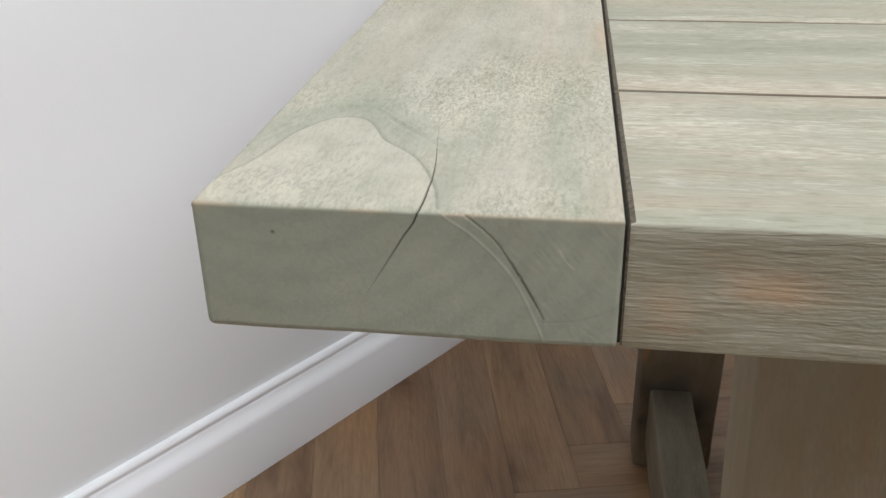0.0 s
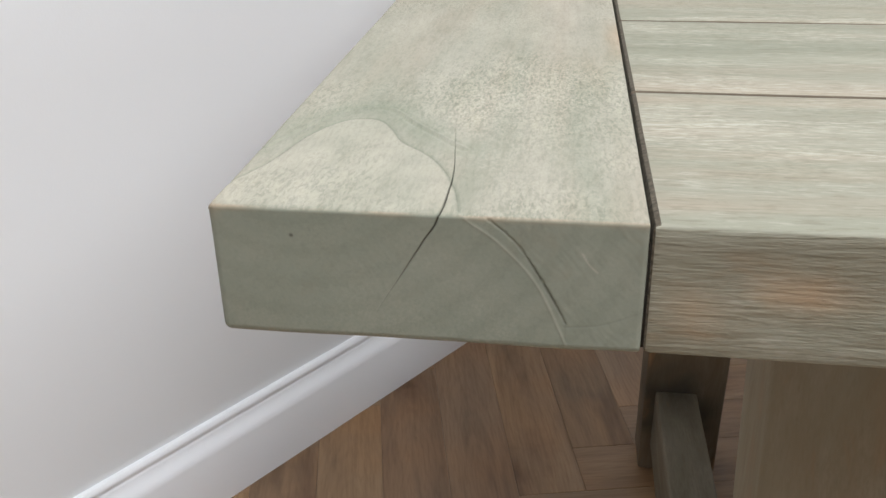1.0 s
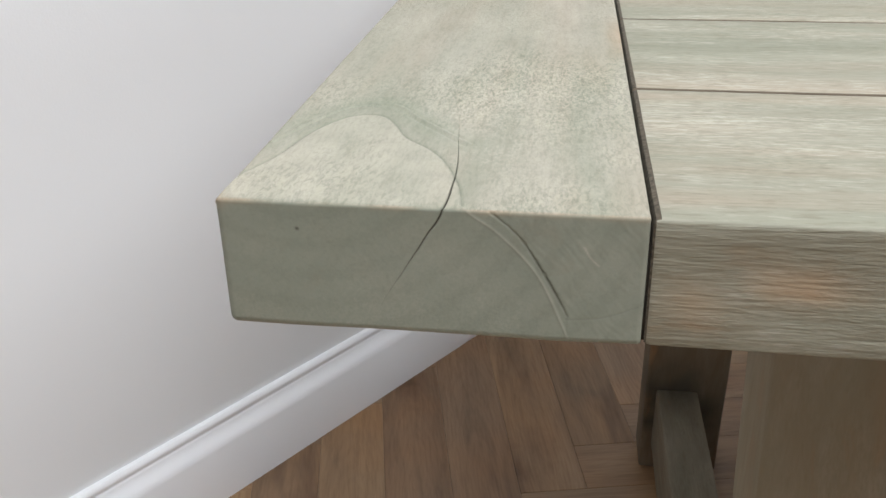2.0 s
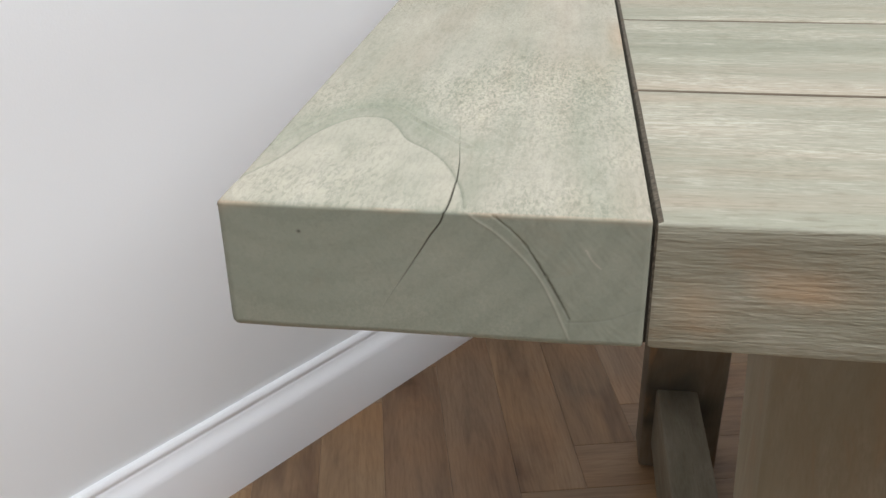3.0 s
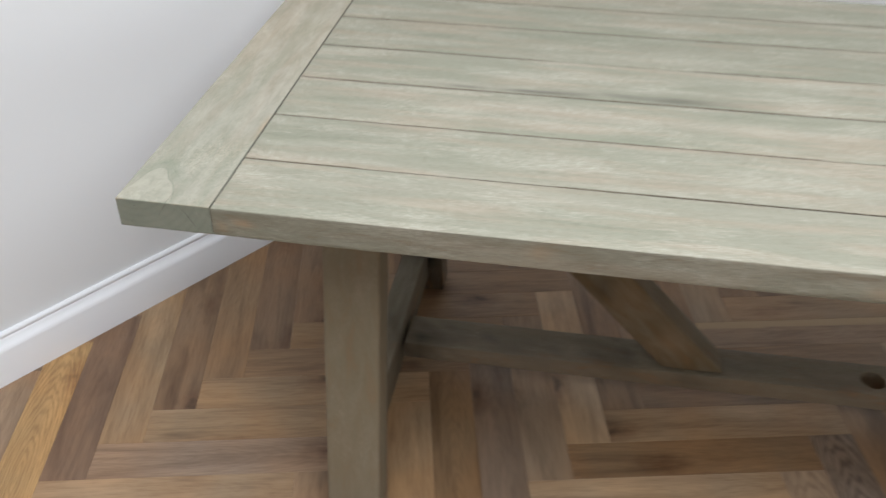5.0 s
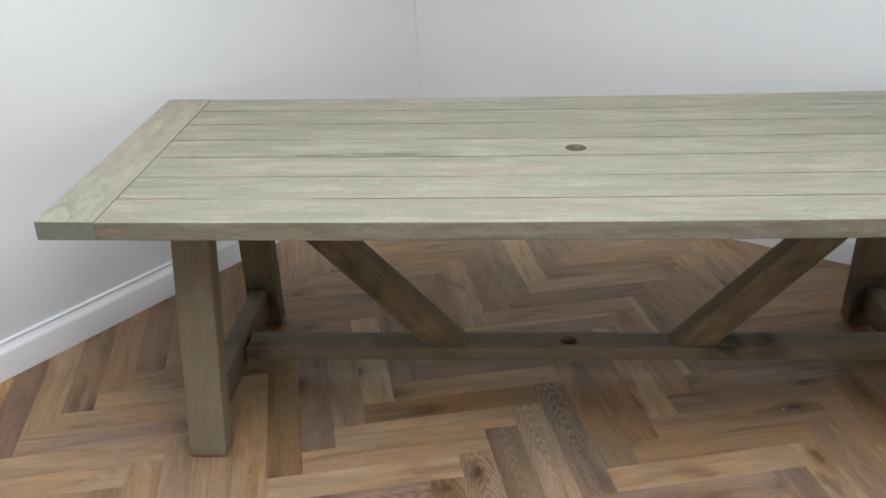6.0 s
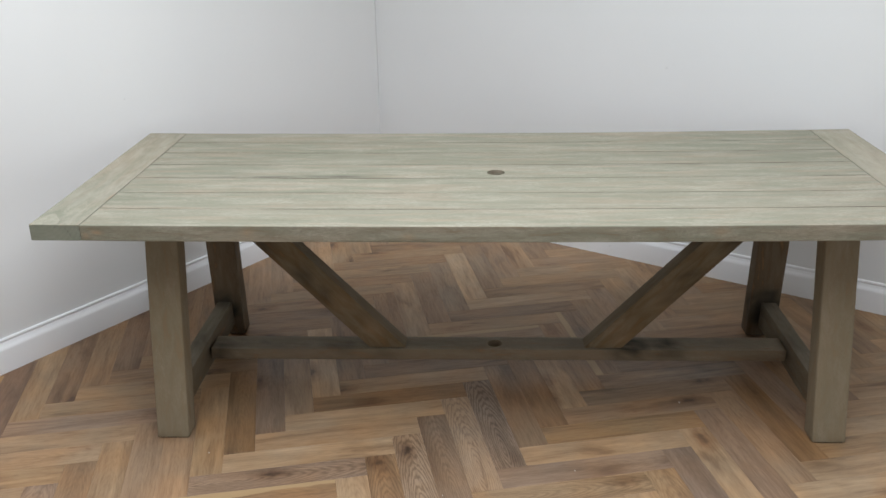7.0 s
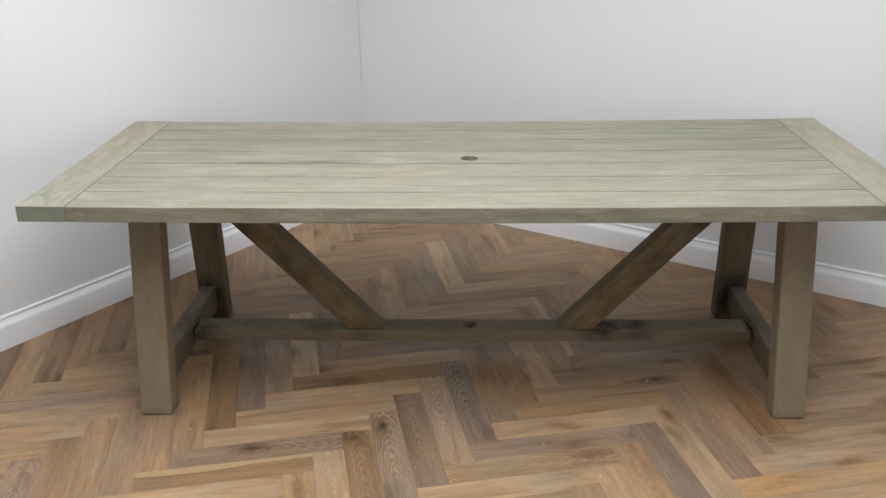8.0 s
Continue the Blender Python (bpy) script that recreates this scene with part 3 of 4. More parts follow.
def end_board(x0, marked, seed):
    """A board across the planks' ends; the marked one carries the split, the growth rings and the worn patch."""
    r = 0.0014
    path = [(y, H, 0.0, 1.0, y) for y in np.linspace(W - r, 0.13, 16)]
    path += [(y, H, 0.0, 1.0, y) for y in (np.linspace(0.129, r, 300) if marked else np.linspace(0.11, r, 4))]
    path += [(r - r * math.sin(a), H - r + r * math.cos(a), -math.sin(a), math.cos(a), r * (1 - a / (math.pi / 2)) - r * a) for a in (0.4, 0.8, 1.2)]
    path += [(0.0, z, -1.0, 0.0, z - H) for z in np.linspace(H - r, H - T_END + r * 2, 170 if marked else 4)]
    path += [(2 * r - 2 * r * math.cos(a), H - T_END + 2 * r - 2 * r * math.sin(a), -math.cos(a), -math.sin(a), -T_END) for a in (0.5, 1.0, 1.57)]
    path += [(y, H - T_END, 0.0, -1.0, -T_END) for y in np.linspace(0.2, W - r, 4)] + [(W, H - T_END + r, 1.0, 0.0, -T_END), (W, H - r, 1.0, 0.0, 9.0)]
    rs = 0.0026 if marked else r
    xs = [(rs - rs * math.cos(a), rs - rs * math.sin(a)) for a in (0.0, 0.35, 0.7, 1.05, 1.4)] + [(rs, 0.0)] + [(v, 0.0) for v in (np.concatenate([np.linspace(rs, 0.05, 90)[1:], np.linspace(0.05, 0.078, 200)[1:], np.linspace(0.078, 0.12, 170)[1:], np.linspace(0.12, END - r, 40)[1:-1]]) if marked else np.linspace(r, END - r, 12)[1:-1])] + [(END - 0.0008, 0.0), (END - 0.0003, 0.0003), (END, 0.0008)]
    P = np.array(path)
    X = np.array([c[0] for c in xs])[:, None] + np.zeros(len(P))[None]
    INSET_X = np.array([c[1] for c in xs])[:, None]
    Q = P[:, 4][None] + np.zeros(len(xs))[:, None]
    disp = -INSET_X + np.zeros(X.shape)
    disp += np.array([[0.0005 * noise.noise((x * 30 + seed, p[0] * 9, p[1] * 30)) for p in path] for x in X[:, 0]])
    wear = {}
    if marked:
        dc, ac = to_line(X, Q, CRACK)
        wc = 0.00006 + 0.00020 * bell(ac - 0.70, 0.22)
        da, _ = to_line(X, Q, CURVE_A)
        db, ab = to_line(X, Q, CURVE_B)
        ragged = np.array([[noise.noise((x * 420, q * 420, 8.0)) for q in P[:, 4]] for x in X[:, 0]])
        db = np.abs(db + 0.00045 * ragged)
        dh, _ = to_line(X, Q, HAIRLINE)
        ds, _ = to_line(X, Q, SCRATCH)
        dw, aw = to_line(X, Q, SWIRL)
        do, ao = to_line(X, Q, SWIRL_OUT)
        top = np.clip(Q / 0.004, 0, 1)
        between = inside(X, Q, CURVE_A + CURVE_B[::-1])
        body = inside(X, Q, SWIRL + [(0.08, -0.02), (-0.02, -0.02)])
        fade = np.clip(1.15 - aw, 0, 1)
        disp += -0.0010 * bell(dc, wc * 1.2) * np.clip(ac * 1.7, 0.1, 1) * np.clip((1.02 - ac) * 2.5, 0, 1) + 0.00013 * bell(da, 0.0005) - 0.00030 * bell(db, 0.0004) - 0.00005 * between - 0.00008 * bell(dh, 0.0004)
        disp += top * (0.00035 * body * bell(dw, 0.02) - 0.0004 * bell(dw, 0.0009) + 0.0004 * bell(do, 0.0012) - 0.0003 * bell(do - 0.002, 0.0009))
        slant = np.array([[noise.noise(((x + q * 0.75) * 620 + 1.5 * noise.noise((x * 90, q * 90, 2.0)), (q - x * 0.75) * 150, 1.0)) * (0.6 + noise.noise((x * 110, q * 110, 6.0))) for q in P[:, 4]] for x in X[:, 0]])
        beyond = np.clip((X - 0.094 + Q * 0.55) / 0.006, 0, 1) * (Q < 0)
        scraped = beyond + 0.7 * bell(np.hypot((X - 0.052) * 0.6, Q + 0.022), 0.012) * (Q < 0)
        disp += 0.00008 * slant * scraped
        patchy = np.array([[noise.noise((x * 60, q * 60, 3.1)) for q in P[:, 4]] for x in X[:, 0]])
        wear["dark"] = np.clip(1.2 * bell(dc, wc) * np.clip(ac * 1.6 - 0.08, 0, 1) * np.clip((1.02 - ac) * 3.2, 0, 1) + 1.0 * bell(db, 0.00050) * bell(ab - 0.66, 0.34) * (0.8 + 0.8 * ragged) + 0.12 * bell(dh, 0.0003) + bell(np.hypot(X - 0.0279, Q + 0.0097), 0.0006), 0, 1)
        wear["grime"] = np.clip(top * 0.14 * bell(do, 0.0008) * (0.8 + 0.9 * ragged) + top * 0.40 * bell(dw, 0.0006) * np.clip(aw * 4, 0, 1) * (0.8 + 0.6 * ragged) + 0.30 * bell(da + 0.0004, 0.0005) * (Q < 0), 0, 1)
        wear["pale"] = np.clip(top * body * (0.72 + 0.7 * patchy) + bell(ds, 0.0003) + 0.5 * bell(da, 0.0004) * (Q < 0) + 0.22 * np.clip(slant, 0, 1) * scraped, 0, 1)
        ring = np.where(body, 0, 1) * np.clip(1.3 - do / 0.010, 0, 1)
        wear["green"] = np.clip(top * (0.7 * ring + 0.9 * bell(dw, 0.0012)) + (1 - top) * 0.35, 0, 1)
        wear["warm"] = np.clip(0.16 * np.clip((Q - 0.28) / 0.3, 0, 1) * (Q < 1.1) + 0.7 * bell(np.hypot((X - 0.1431) / 0.35, Q - 0.255), 0.020) + 0.35 * bell(np.hypot(X - 0.128, (Q - 0.208) * 0.7), 0.014) + 0.35 * bell(np.hypot(X, Q), 0.004) + bell(Q + 0.0006, 0.0011) * np.clip(0.25 + 0.8 * patchy, 0, 0.7), 0, 1)
    else:
        wear["pale"] = np.full(X.shape, 0.35)
        wear["warm"] = np.full(X.shape, 0.10)
    Y, Z = P[:, 0][None] + P[:, 2][None] * disp, P[:, 1][None] + P[:, 3][None] * disp
    n, k = X.shape
    verts = np.stack([X + x0, Y, Z], -1).reshape(-1, 3).tolist()
    faces = [(i * k + j, i * k + (j + 1) % k, (i + 1) * k + (j + 1) % k, (i + 1) * k + j) for i in range(n - 1) for j in range(k)]
    faces += [tuple(reversed(range(k))), tuple(range((n - 1) * k, n * k))]
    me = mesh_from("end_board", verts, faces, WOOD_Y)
    for key, values in wear.items():
        me.attributes.new(key, "FLOAT", "POINT").data.foreach_set("value", values.reshape(-1).astype(np.float32))
    me.flip_normals() if me.polygons[0].normal.z < 0 else None
    me.shade_smooth()
    me.set_sharp_from_angle(angle=radians(60))
    return me


def hang(me):
    """Lets a part of the long top hang through towards the middle."""
    for v in me.vertices:
        v.co.z -= SAG * (1 - (2 * v.co.x / L - 1) ** 2)
    return me


part("end_board", hang(end_board(0.0, True, 3)), table, "grey-green breadboard end with a dark split and growth rings")
part("end_board", hang(end_board(L - END, False, 8)), table, "grey-green washed breadboard end")
for x in (END - 0.02, L - END - 0.02):
    part("tongue", hang(loft("tongue", W - 0.006, rounded_section(x, x + 0.04, H - T + 0.0012, H - 0.010, 0.001, 1), HOLLOW, 0.001, 0.2, 0, 2, Matrix.Translation((0, 0.0022, 0)) @ ALONG_Y)), table)
for i in range(7):
    y0, y1 = SEAMS[i] + SEAM_GAP[i] / 2, SEAMS[i + 1] - SEAM_GAP[i + 1] / 2
    sec = rounded_section(y0, y1, H - T, H - 0.0004, 0.0018, 3, 14, 8)
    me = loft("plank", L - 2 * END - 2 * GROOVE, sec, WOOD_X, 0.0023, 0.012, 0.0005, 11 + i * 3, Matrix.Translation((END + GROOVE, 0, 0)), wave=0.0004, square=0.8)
    if i == 1:
        mark(me, "pale", [(0.305, 0.2132, 0.10, 0.010, 0.8), (0.275, 0.1716, 0.09, 0.008, 0.7), (2.280, 0.2080, 0.13, 0.014, 1.0), (2.362, 0.2548, 0.10, 0.008, 0.6), (1.323, 0.2236, 0.2, 0.008, 0.5)])
    if i == 0:
        mark(me, "pale", [(0.244, 0.0884, 0.09, 0.006, 0.8), (0.366, 0.0624, 0.12, 0.006, 0.6), (1.934, 0.0936, 0.3, 0.008, 0.5)])
        stains_and_shade(me, [(0.1874, 0.0, 0.7387, 0.0055, 1.05), (0.1986, 0.0, 0.7365, 0.0050, 0.9), (0.1565, 0.0, 0.7295, 0.0080, 0.5), (0.62, 0.0, H - 0.02, 0.010, 0.7), (1.07, 0.0, H - 0.03, 0.010, 0.6), (1.93, 0.0, H - 0.02, 0.012, 0.6)], "warm", 1.7)
        # a small notch in the lower edge, its shade painted as a dark spot
        stains_and_shade(me, [(0.1896, -0.0005, 0.7139, 0.0016, 1.6)])
    if i == 3:
        mark(me, "grime", [(0.764, 0.4638, 0.17, 0.010, 0.9), (0.529, 0.4607, 0.12, 0.005, 0.7), (1.782, 0.5824, 0.3, 0.004, 0.5)])
    if i == 4:
        mark(me, "grime", [(2.138, 0.7254, 0.25, 0.005, 0.8)])
    dirty_joints(me, lambda n, c: abs(n.y) < 0.6 or c.y < 0.004 or c.y > W - 0.004)
    if i == 3:
        me = drill(me, L / 2, W / 2, 0.029, H - 0.1, H + 0.05, WOOD_X)
    part("plank", hang(me), table)
    if i:
        part("tongue", hang(loft("tongue", L - 2 * END, rounded_section(SEAMS[i] - 0.008, SEAMS[i] + 0.008, H - T + 0.004, H - 0.006, 0.001, 1), HOLLOW, 0.001, 0.05, 0, 2, Matrix.Translation((END, 0, 0)))), table)

LEG_W, LEG_D, FOOT = 0.102, 0.072, 0.004
UNDER = H - T - 0.0015
for xl in (0.2392, 2.2964):
    for y0, lean in ((0.0853, 0.20), (0.811, -0.065)):
        in0, in1 = (0.0, 0.0) if lean > 0 else (0.0, 0.005) if xl < 1 else (0.008, 0.0)     # the rear legs are a little wider inwards
        me = loft("leg", UNDER - FOOT, rounded_section(xl - in0, xl + LEG_W + in1, y0, y0 + LEG_D, 0.004, 3, 4, 3), WOOD_Z if lean > 0 else WOOD_BACK_SHADED, 0.003, 0.02, 0.0008, 31 + xl * 3 + y0, Matrix.Translation((0, 0, FOOT)) @ UP, (0, lean))
        if lean < 0:
            stains_and_shade(me, [(xl + (0.02 if xl < 1 else 0.05), y0, 0.135, 0.06, 1.9 if xl > 1 else 0.9), (xl + 0.06, y0, 0.10, 0.05, 1.8 if xl > 1 else 0.9)])
        leg = part("leg", me, table)
        part("foot_pad", loft("foot_pad", FOOT, rounded_section(xl + 0.006, xl + LEG_W - 0.006, y0 + 0.006, y0 + LEG_D - 0.006, 0.004, 2), RUBBER, 0.0008, 0.5, 0, 1, UP), leg, "thin black felt pad")
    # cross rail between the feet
    me = loft("cross_rail", W - 0.31, rounded_section(xl + (0.014 if xl < 1 else 0.032), xl + (0.070 if xl < 1 else 0.088), 0.045, 0.145, 0.004, 3, 3, 3), WOOD_RAIL_SHADED, 0.003, 0.03, 0.0008, 51 + xl, Matrix.Translation((0, 0.155, 0)) @ ALONG_Y)
    stains_and_shade(me, [(xl + 0.02, W - 0.20, 0.115, 0.07, 0.8), (xl + 0.03, 0.48, 0.145, 0.06, 0.5)])
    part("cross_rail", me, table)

S_TOP, S_BOT = 0.1233, 0.0805
S_Y = 0.4626
me = loft("stretcher", L - 2 * 0.318, rounded_section(S_Y, S_Y + 0.097, S_BOT, S_TOP, 0.004, 3, 4, 2), WOOD_LOW, 0.003, 0.03, 0.0008, 71, Matrix.Translation((0.318, 0, 0)))
stains_and_shade(me, [(L - 0.85, 0.49, S_TOP, 0.06, 1.5), (L - 0.72, 0.50, S_TOP, 0.06, 1.1), (0.94, 0.50, S_TOP, 0.06, 0.8), (0.78, 0.51, S_TOP, 0.06, 0.7), (0.35, 0.48, 0.10, 0.06, 0.9)])
stains_and_shade(me, [(x, S_Y + y, S_TOP, 0.05, a) for x, y, a in ((0.42, 0.05, 0.55), (0.62, 0.03, 0.5), (1.05, 0.06, 0.35), (1.30, 0.02, 0.3), (1.62, 0.05, 0.45), (2.10, 0.05, 0.5))], "grime", 3.0)
me = drill(me, L / 2, W / 2, 0.026, 0.05, 0.2, WOOD_LOW)
part("stretcher", me, table)
for mirror in (False, True):
    k, x0, w = -0.950, 0.8796, 0.1300
    if mirror:
        x0, k = L - x0 - w, -k
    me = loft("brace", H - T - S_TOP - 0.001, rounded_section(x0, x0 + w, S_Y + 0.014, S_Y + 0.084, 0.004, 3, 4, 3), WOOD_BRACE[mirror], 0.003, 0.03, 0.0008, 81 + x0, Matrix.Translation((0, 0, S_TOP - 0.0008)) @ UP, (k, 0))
    edge = 0.0 if not mirror else w        # the upper edge carries a dark streak and painted shade below the top
    stains_and_shade(me, [(x0 + k * z + edge + (0.035 if not mirror else -0.035) * (z < 0.3), S_Y + 0.014, S_TOP + z, r, a) for z, r, a in ((0.55, 0.08, 1.3), (0.47, 0.07, 1.3), (0.38, 0.055, 1.1), (0.27, 0.035, 1.0), (0.20, 0.03, 0.8))])
    stains_and_shade(me, [(x0 + k * 0.06 + 0.07, S_Y + 0.014, S_TOP + 0.06, 0.04, 0.55), (x0 + k * 0.18 + 0.09, S_Y + 0.014, S_TOP + 0.18, 0.05, 0.35)], "warm")
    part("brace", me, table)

# ---- herringbone floor ----
FU, FV, FL = 0.0954, 0.0954, 0.5233     # widths of the two sets of planks, length
F_ANG = radians(12.2)
F_U = Vector((math.cos(F_ANG), math.sin(F_ANG), 0))
F_V = Vector((-math.sin(F_ANG), math.cos(F_ANG), 0))
F_U0, F_V0 = 1.1777, -0.008
PLANK_T = 0.014
INSET = 0.00014

_s = [p + (p - (C0 + D0) / 2).normalized() * 0.1 for p in PLAN]
floor = tagged(new("floor", prism("floor", _s, -0.06, -0.004, GAP)), "herringbone oak parquet in mixed brown tones", "floor", kind="structure")


def plank_mesh(name, mat, width):
    """One plank, lying along its own x from its corner at the origin, top face at z = 0."""
    i, b, d = INSET, 0.0006, PLANK_T
    rings = [(i, -d), (i, -b * 0.7), (i + b, 0.0)]
    verts = []
    for e, z in rings:
        verts += [(e, e, z), (FL - e, e, z), (FL - e, width - e, z), (e, width - e, z)]
    faces = [(a + j, a + (j + 1) % 4, a + 4 + (j + 1) % 4, a + 4 + j) for a in (0, 4) for j in range(4)] + [(8, 9, 10, 11)]
    return mesh_from(name, verts, faces, mat)


ROOM_SIDES = [(C0, N_LEFT), (C0, N_RIGHT), (B0, -RIGHT_DIR), (D0, LEFT_DIR)]
TAN, BROWN, GREY, DARK, HONEY, ROSE = (0.360, 0.248, 0.153), (0.282, 0.182, 0.104), (0.265, 0.190, 0.127), (0.240, 0.158, 0.096), (0.388, 0.256, 0.140), (0.308, 0.212, 0.137)
PALE, LILAC, UMBER, AMBER, SAND = (0.390, 0.280, 0.180), (0.290, 0.209, 0.153), (0.240, 0.150, 0.080), (0.440, 0.280, 0.126), (0.332, 0.227, 0.135)
TONES = [TAN, SAND, BROWN, SAND, ROSE, TAN, SAND, ROSE, TAN]
WARM = [(0.250, 0.162, 0.098), BROWN, SAND, (0.245, 0.156, 0.092), (0.270, 0.178, 0.108), ROSE]
# planks that stand out, run by run: set, strip, first step along the strip, then the tone and the strength of the figure of each
# some darker tones beneath the table partly hold its shade
RUNS = [
    ("A", 0, -5, [(PALE, 0.1), (BROWN, 0.2), (LILAC, 0.75), (PALE, 0.15), (TAN, 0.1), (PALE, 0.1), (UMBER, 0.1), (SAND, 0.1), (DARK, 0.1), (BROWN, 0.1), (ROSE, 0.1), (SAND, 0.1), (DARK, 0.1), (PALE, 0.1), (BROWN, 0.1)]),
    ("A", 1, -1, [(PALE, 0.15), (SAND, 0.45), (LILAC, 0.15), (PALE, 0.1), ((0.305, 0.200, 0.108), 0.1), (ROSE, 0.1), (GREY, 0.1), (GREY, 0.1), (DARK, 0.1), (DARK, 0.2), (BROWN, 0.1)]),
    # right-hand strip: tones raised to paint the stronger light there
    ("A", 2, 2, [(PALE, 0.1), (HONEY, 0.1), (PALE, 0.05), (PALE, 0.1), (SAND, 0.1), (PALE, 0.1), (TAN, 0.1), (PALE, 0.05), (TAN, 0.1), (PALE, 0.1), (TAN, 0.1), (SAND, 0.1)]),
    ("A", -1, -8, [(TAN, 0.1), (HONEY, 0.1), (TAN, 0.2), (TAN, 0.1), (LILAC, 0.15), (SAND, 0.1), (SAND, 0.1), (BROWN, 0.15), ((0.305, 0.200, 0.110), 0.1), (BROWN, 0.1), (BROWN, 0.1), (DARK, 0.1), (BROWN, 0.1), (SAND, 0.1), (BROWN, 0.1), (SAND, 0.1), (BROWN, 0.1)]),
    ("B", -1, -8, [(TAN, 0.1), (LILAC, 0.45), (BROWN, 0.2), (SAND, 0.15), (ROSE, 0.1), (ROSE, 0.15), (SAND, 0.1), ((0.240, 0.150, 0.078), 0.2), ((0.215, 0.150, 0.104), 0.15), (GREY, 0.1), (PALE, 0.1), (DARK, 0.1), (ROSE, 0.1), (BROWN, 0.1), (PALE, 0.1), (DARK, 0.1), (GREY, 0.1), (PALE, 0.1), (GREY, 0.1), (ROSE, 0.1)]),
    ("B", 0, -4, [(HONEY, 0.2), (PALE, 0.25), (BROWN, 0.55), ((0.330, 0.245, 0.175), 0.8), ((0.220, 0.154, 0.105), 0.5), ((0.320, 0.238, 0.170), 0.55), ((0.215, 0.165, 0.128), 1.0), ((0.250, 0.166, 0.100), 0.1), (UMBER, 0.1), (PALE, 0.1), (BROWN, 0.1), (DARK, 0.1), (BROWN, 0.1)]),
    ("B", 1, 0, [(TAN, 0.15), (SAND, 0.3), ((0.238, 0.180, 0.142), 0.15), (PALE, 0.1), (LILAC, 0.15), (ROSE, 0.2), (UMBER, 0.15), (LILAC, 0.1), (BROWN, 0.1), (DARK, 0.1), (TAN, 0.1)]),
    ("B", -2, -6, [(ROSE, 0.1), (AMBER, 0.45), ((0.212, 0.137, 0.092), 0.1), (SAND, 0.1), ((0.245, 0.164, 0.103), 0.1), (BROWN, 0.1), ((0.255, 0.165, 0.102), 0.1), ((0.255, 0.167, 0.104), 0.1), (BROWN, 0.1), (UMBER, 0.1)]),
]
NOTED = {(kind, k0 + i, n): look_of for kind, n, k0, run in RUNS for i, look_of in enumerate(run)}
rng = random.Random(5)
shared = {"A": plank_mesh("plank", OAK, FV), "B": plank_mesh("plank", OAK, FU)}
sappy = {"A": plank_mesh("plank", OAK_SAP, FV), "B": plank_mesh("plank", OAK_SAP, FU)}
SAPPY = {("A", -4, 0), ("A", 5, 0), ("B", 7, 0)}


def trimmed(me, m):
    """The plank's mesh, sawn off along the walls."""
    bm = bmesh.new()
    bm.from_mesh(me)
    inv = m.inverted()
    for p, q in ROOM_SIDES:
        bmesh.ops.bisect_plane(bm, geom=bm.verts[:] + bm.edges[:] + bm.faces[:], plane_co=inv @ (p - q * 0.02), plane_no=inv.to_3x3() @ (-q), clear_outer=True)
    out = me.copy()
    bm.to_mesh(out)
    bm.free()
    return out


rv, rf = [], []
for k in range(-70, 71):
    for n in range(-14, 15):
        for kind in ("A", "B"):
            if kind == "A":
                u, v, ang, wide = F_U0 + k * FU + n * FL - FL, F_V0 + k * FV - n * FL, F_ANG, FV
                mid = F_U * (u + FL / 2) + F_V * (v + FV / 2)
            else:
                u, v, ang, wide = F_U0 + k * FU + n * FL, F_V0 + k * FV - n * FL - FL, F_ANG + math.pi / 2, FU
                mid = F_U * (u - FU / 2) + F_V * (v + FL / 2)
            corner = F_U * u + F_V * v
            dist = min((mid - p).dot(q) for p, q in ROOM_SIDES)
            if dist < -0.26:
                continue
            m = Matrix.Translation((corner.x, corner.y, 0.0)) @ Matrix.Rotation(ang, 4, "Z")
            me = (sappy if (kind, k, n) in SAPPY else shared)[kind]
            me = trimmed(me, m) if dist < 0.27 else me
            if not me.vertices:
                continue
            tone, figure = NOTED.get((kind, k, n), (rng.choice(TONES if mid.x > 0.35 else WARM), rng.choice((0.0, 0.0, 0.1, 0.15, 0.25))))
            jit = rng.uniform(0.95, 1.05)
            if -0.75 < mid.x < 3.1 and -0.8 < mid.y < 2.6:
                ob = part("plank", me, floor)
                ob.matrix_basis = m
                ob.color = (tone[0] * jit * 1.02, tone[1] * jit * 0.975, tone[2] * jit * 0.90, 1.0 - figure)
            else:
                o = len(rv)
                rv += [m @ w.co for w in me.vertices]
                rf += [tuple(i + o for i in p.vertices) for p in me.polygons]
tagged(part("planks_further_off", mesh_from("planks_further_off", rv, rf, OAK_REST), floor), kind="stuff")


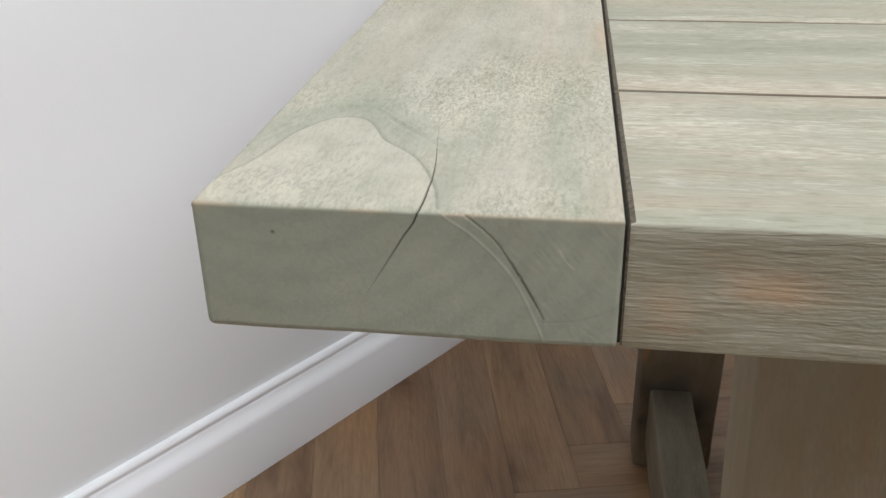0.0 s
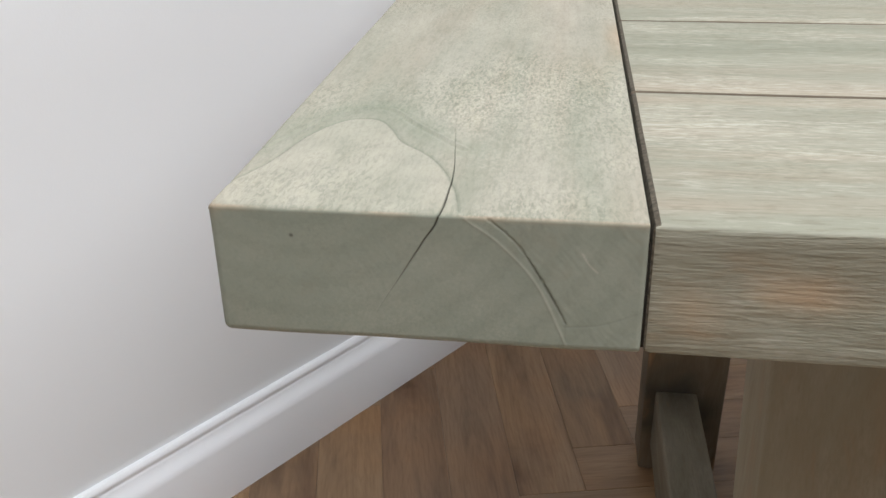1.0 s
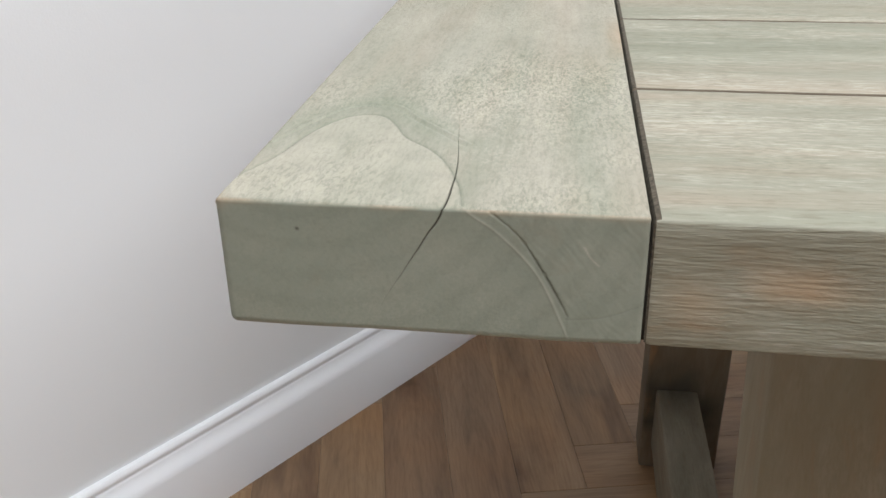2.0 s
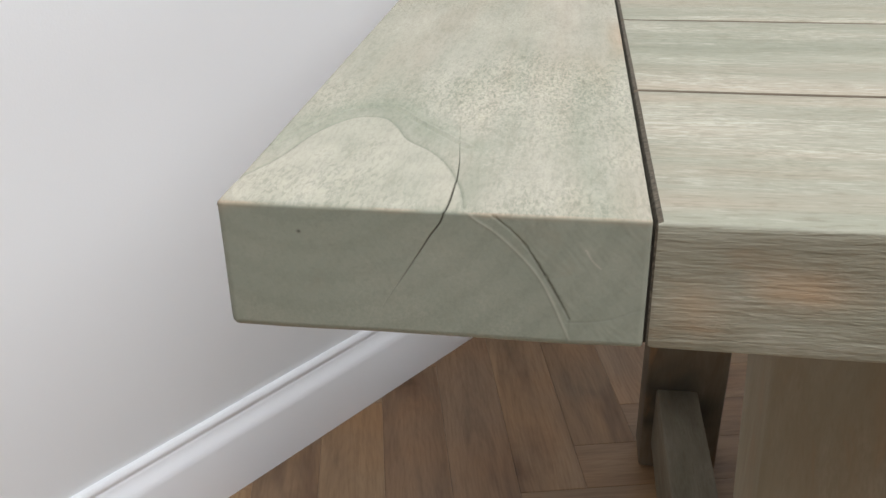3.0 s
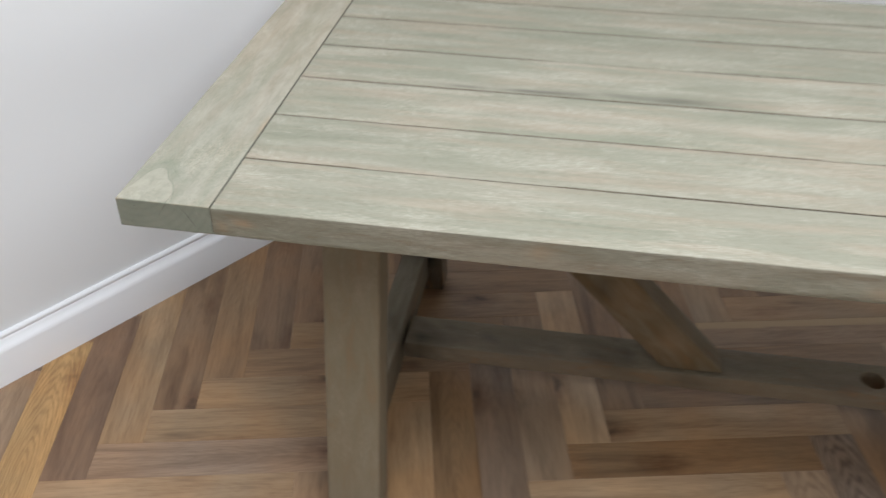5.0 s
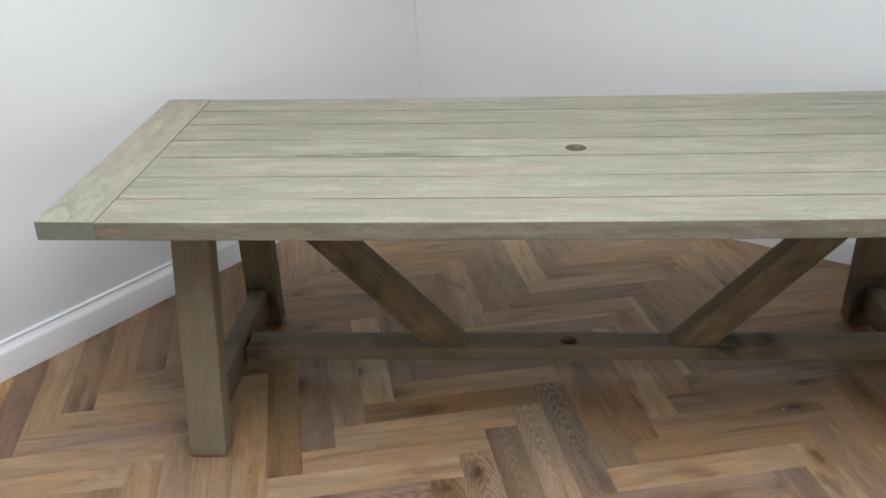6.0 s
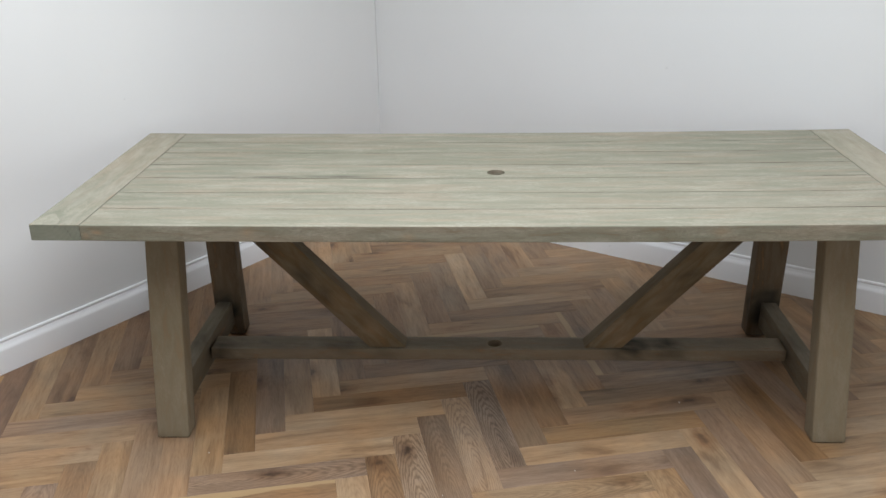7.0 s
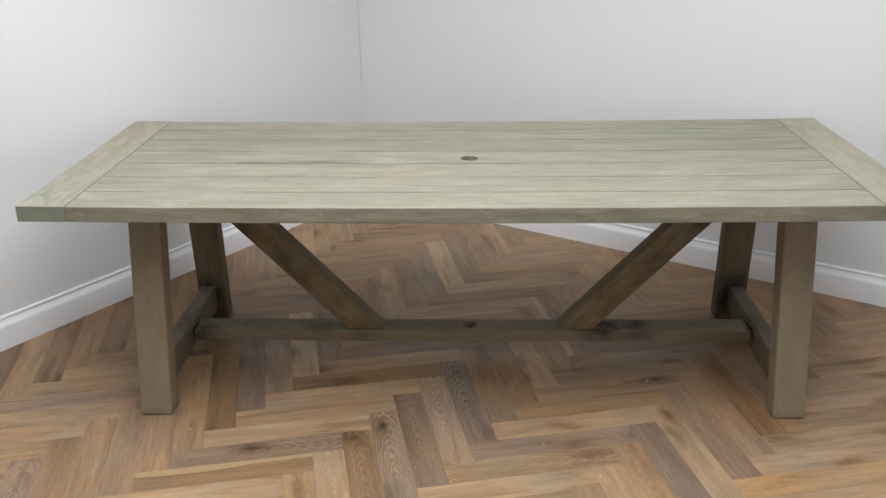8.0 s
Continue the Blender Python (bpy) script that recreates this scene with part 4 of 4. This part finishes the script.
# ---- small marks and crumbs ----
def fleck(name, radius, thick, m, mat, seed):
    """A small uneven chip or mark, flat on its own z = 0."""
    r = random.Random(seed)
    ring = [(radius * r.uniform(0.6, 1.15) * math.cos(a * math.pi / 4), radius * r.uniform(0.5, 1.0) * math.sin(a * math.pi / 4)) for a in range(8)]
    verts = [(x, y, 0) for x, y in ring] + [(x * 0.7, y * 0.7, thick * r.uniform(0.7, 1.2)) for x, y in ring]
    faces = [tuple(reversed(range(8))), tuple(range(8, 16))] + [(i, (i + 1) % 8, 8 + (i + 1) % 8, 8 + i) for i in range(8)]
    ob = new(name, mesh_from(name, verts, faces, mat))
    ob.matrix_world = m
    return ob


def on_wall(n, place):
    return Matrix.Translation(place) @ n.to_track_quat("Z", "Y").to_matrix().to_4x4()


for place, radius, seed in (((-0.106, 1.079, 0.877), 0.0022, 1),):
    tagged(fleck("nail_mark", radius, 0.0006, on_wall(N_LEFT, C0 - LEFT_DIR * (C0 - Vector(place)).dot(LEFT_DIR) + Vector((0, 0, place[2]))), SPOT, seed), "tiny dark nail mark on the white wall", "wall mark", "nail marks")
for place, radius, seed in (((2.059, 1.540, 0.893), 0.0024, 2), ((0.782, 2.346, 0.941), 0.0020, 3)):
    tagged(fleck("nail_mark", radius, 0.0006, on_wall(N_RIGHT, C0 + RIGHT_DIR * (Vector(place) - C0).dot(RIGHT_DIR) + Vector((0, 0, place[2]))), SPOT, seed), "tiny dark nail mark on the white wall", "wall mark", "nail marks")
_p = CORNER + RIGHT_DIR * (Vector((1.873, 1.631, 0)) - CORNER).dot(RIGHT_DIR) + Vector((0, 0, 0.047))
tagged(fleck("scuff_mark", 0.0028, 0.0005, on_wall(N_RIGHT, _p), SPOT, 4), "small dark scuff on the white skirting board", "scuff mark")
for i, (x, y, radius) in enumerate(((0.426, 0.008, 0.0040), (1.937, 0.323, 0.0055), (1.551, -0.066, 0.0030), (0.779, -0.236, 0.0035), (1.268, -0.259, 0.0035), (1.704, -0.225, 0.0050), (1.161, -0.192, 0.0032))):
    tagged(fleck("paint_crumb", radius * 0.75, 0.0015, Matrix.Translation((x, y, 0)) @ Matrix.Rotation(i * 1.3, 4, "Z"), CRUMB, 10 + i), "tiny white plaster crumb lying on the oak floor", "debris", "crumbs on the floor")
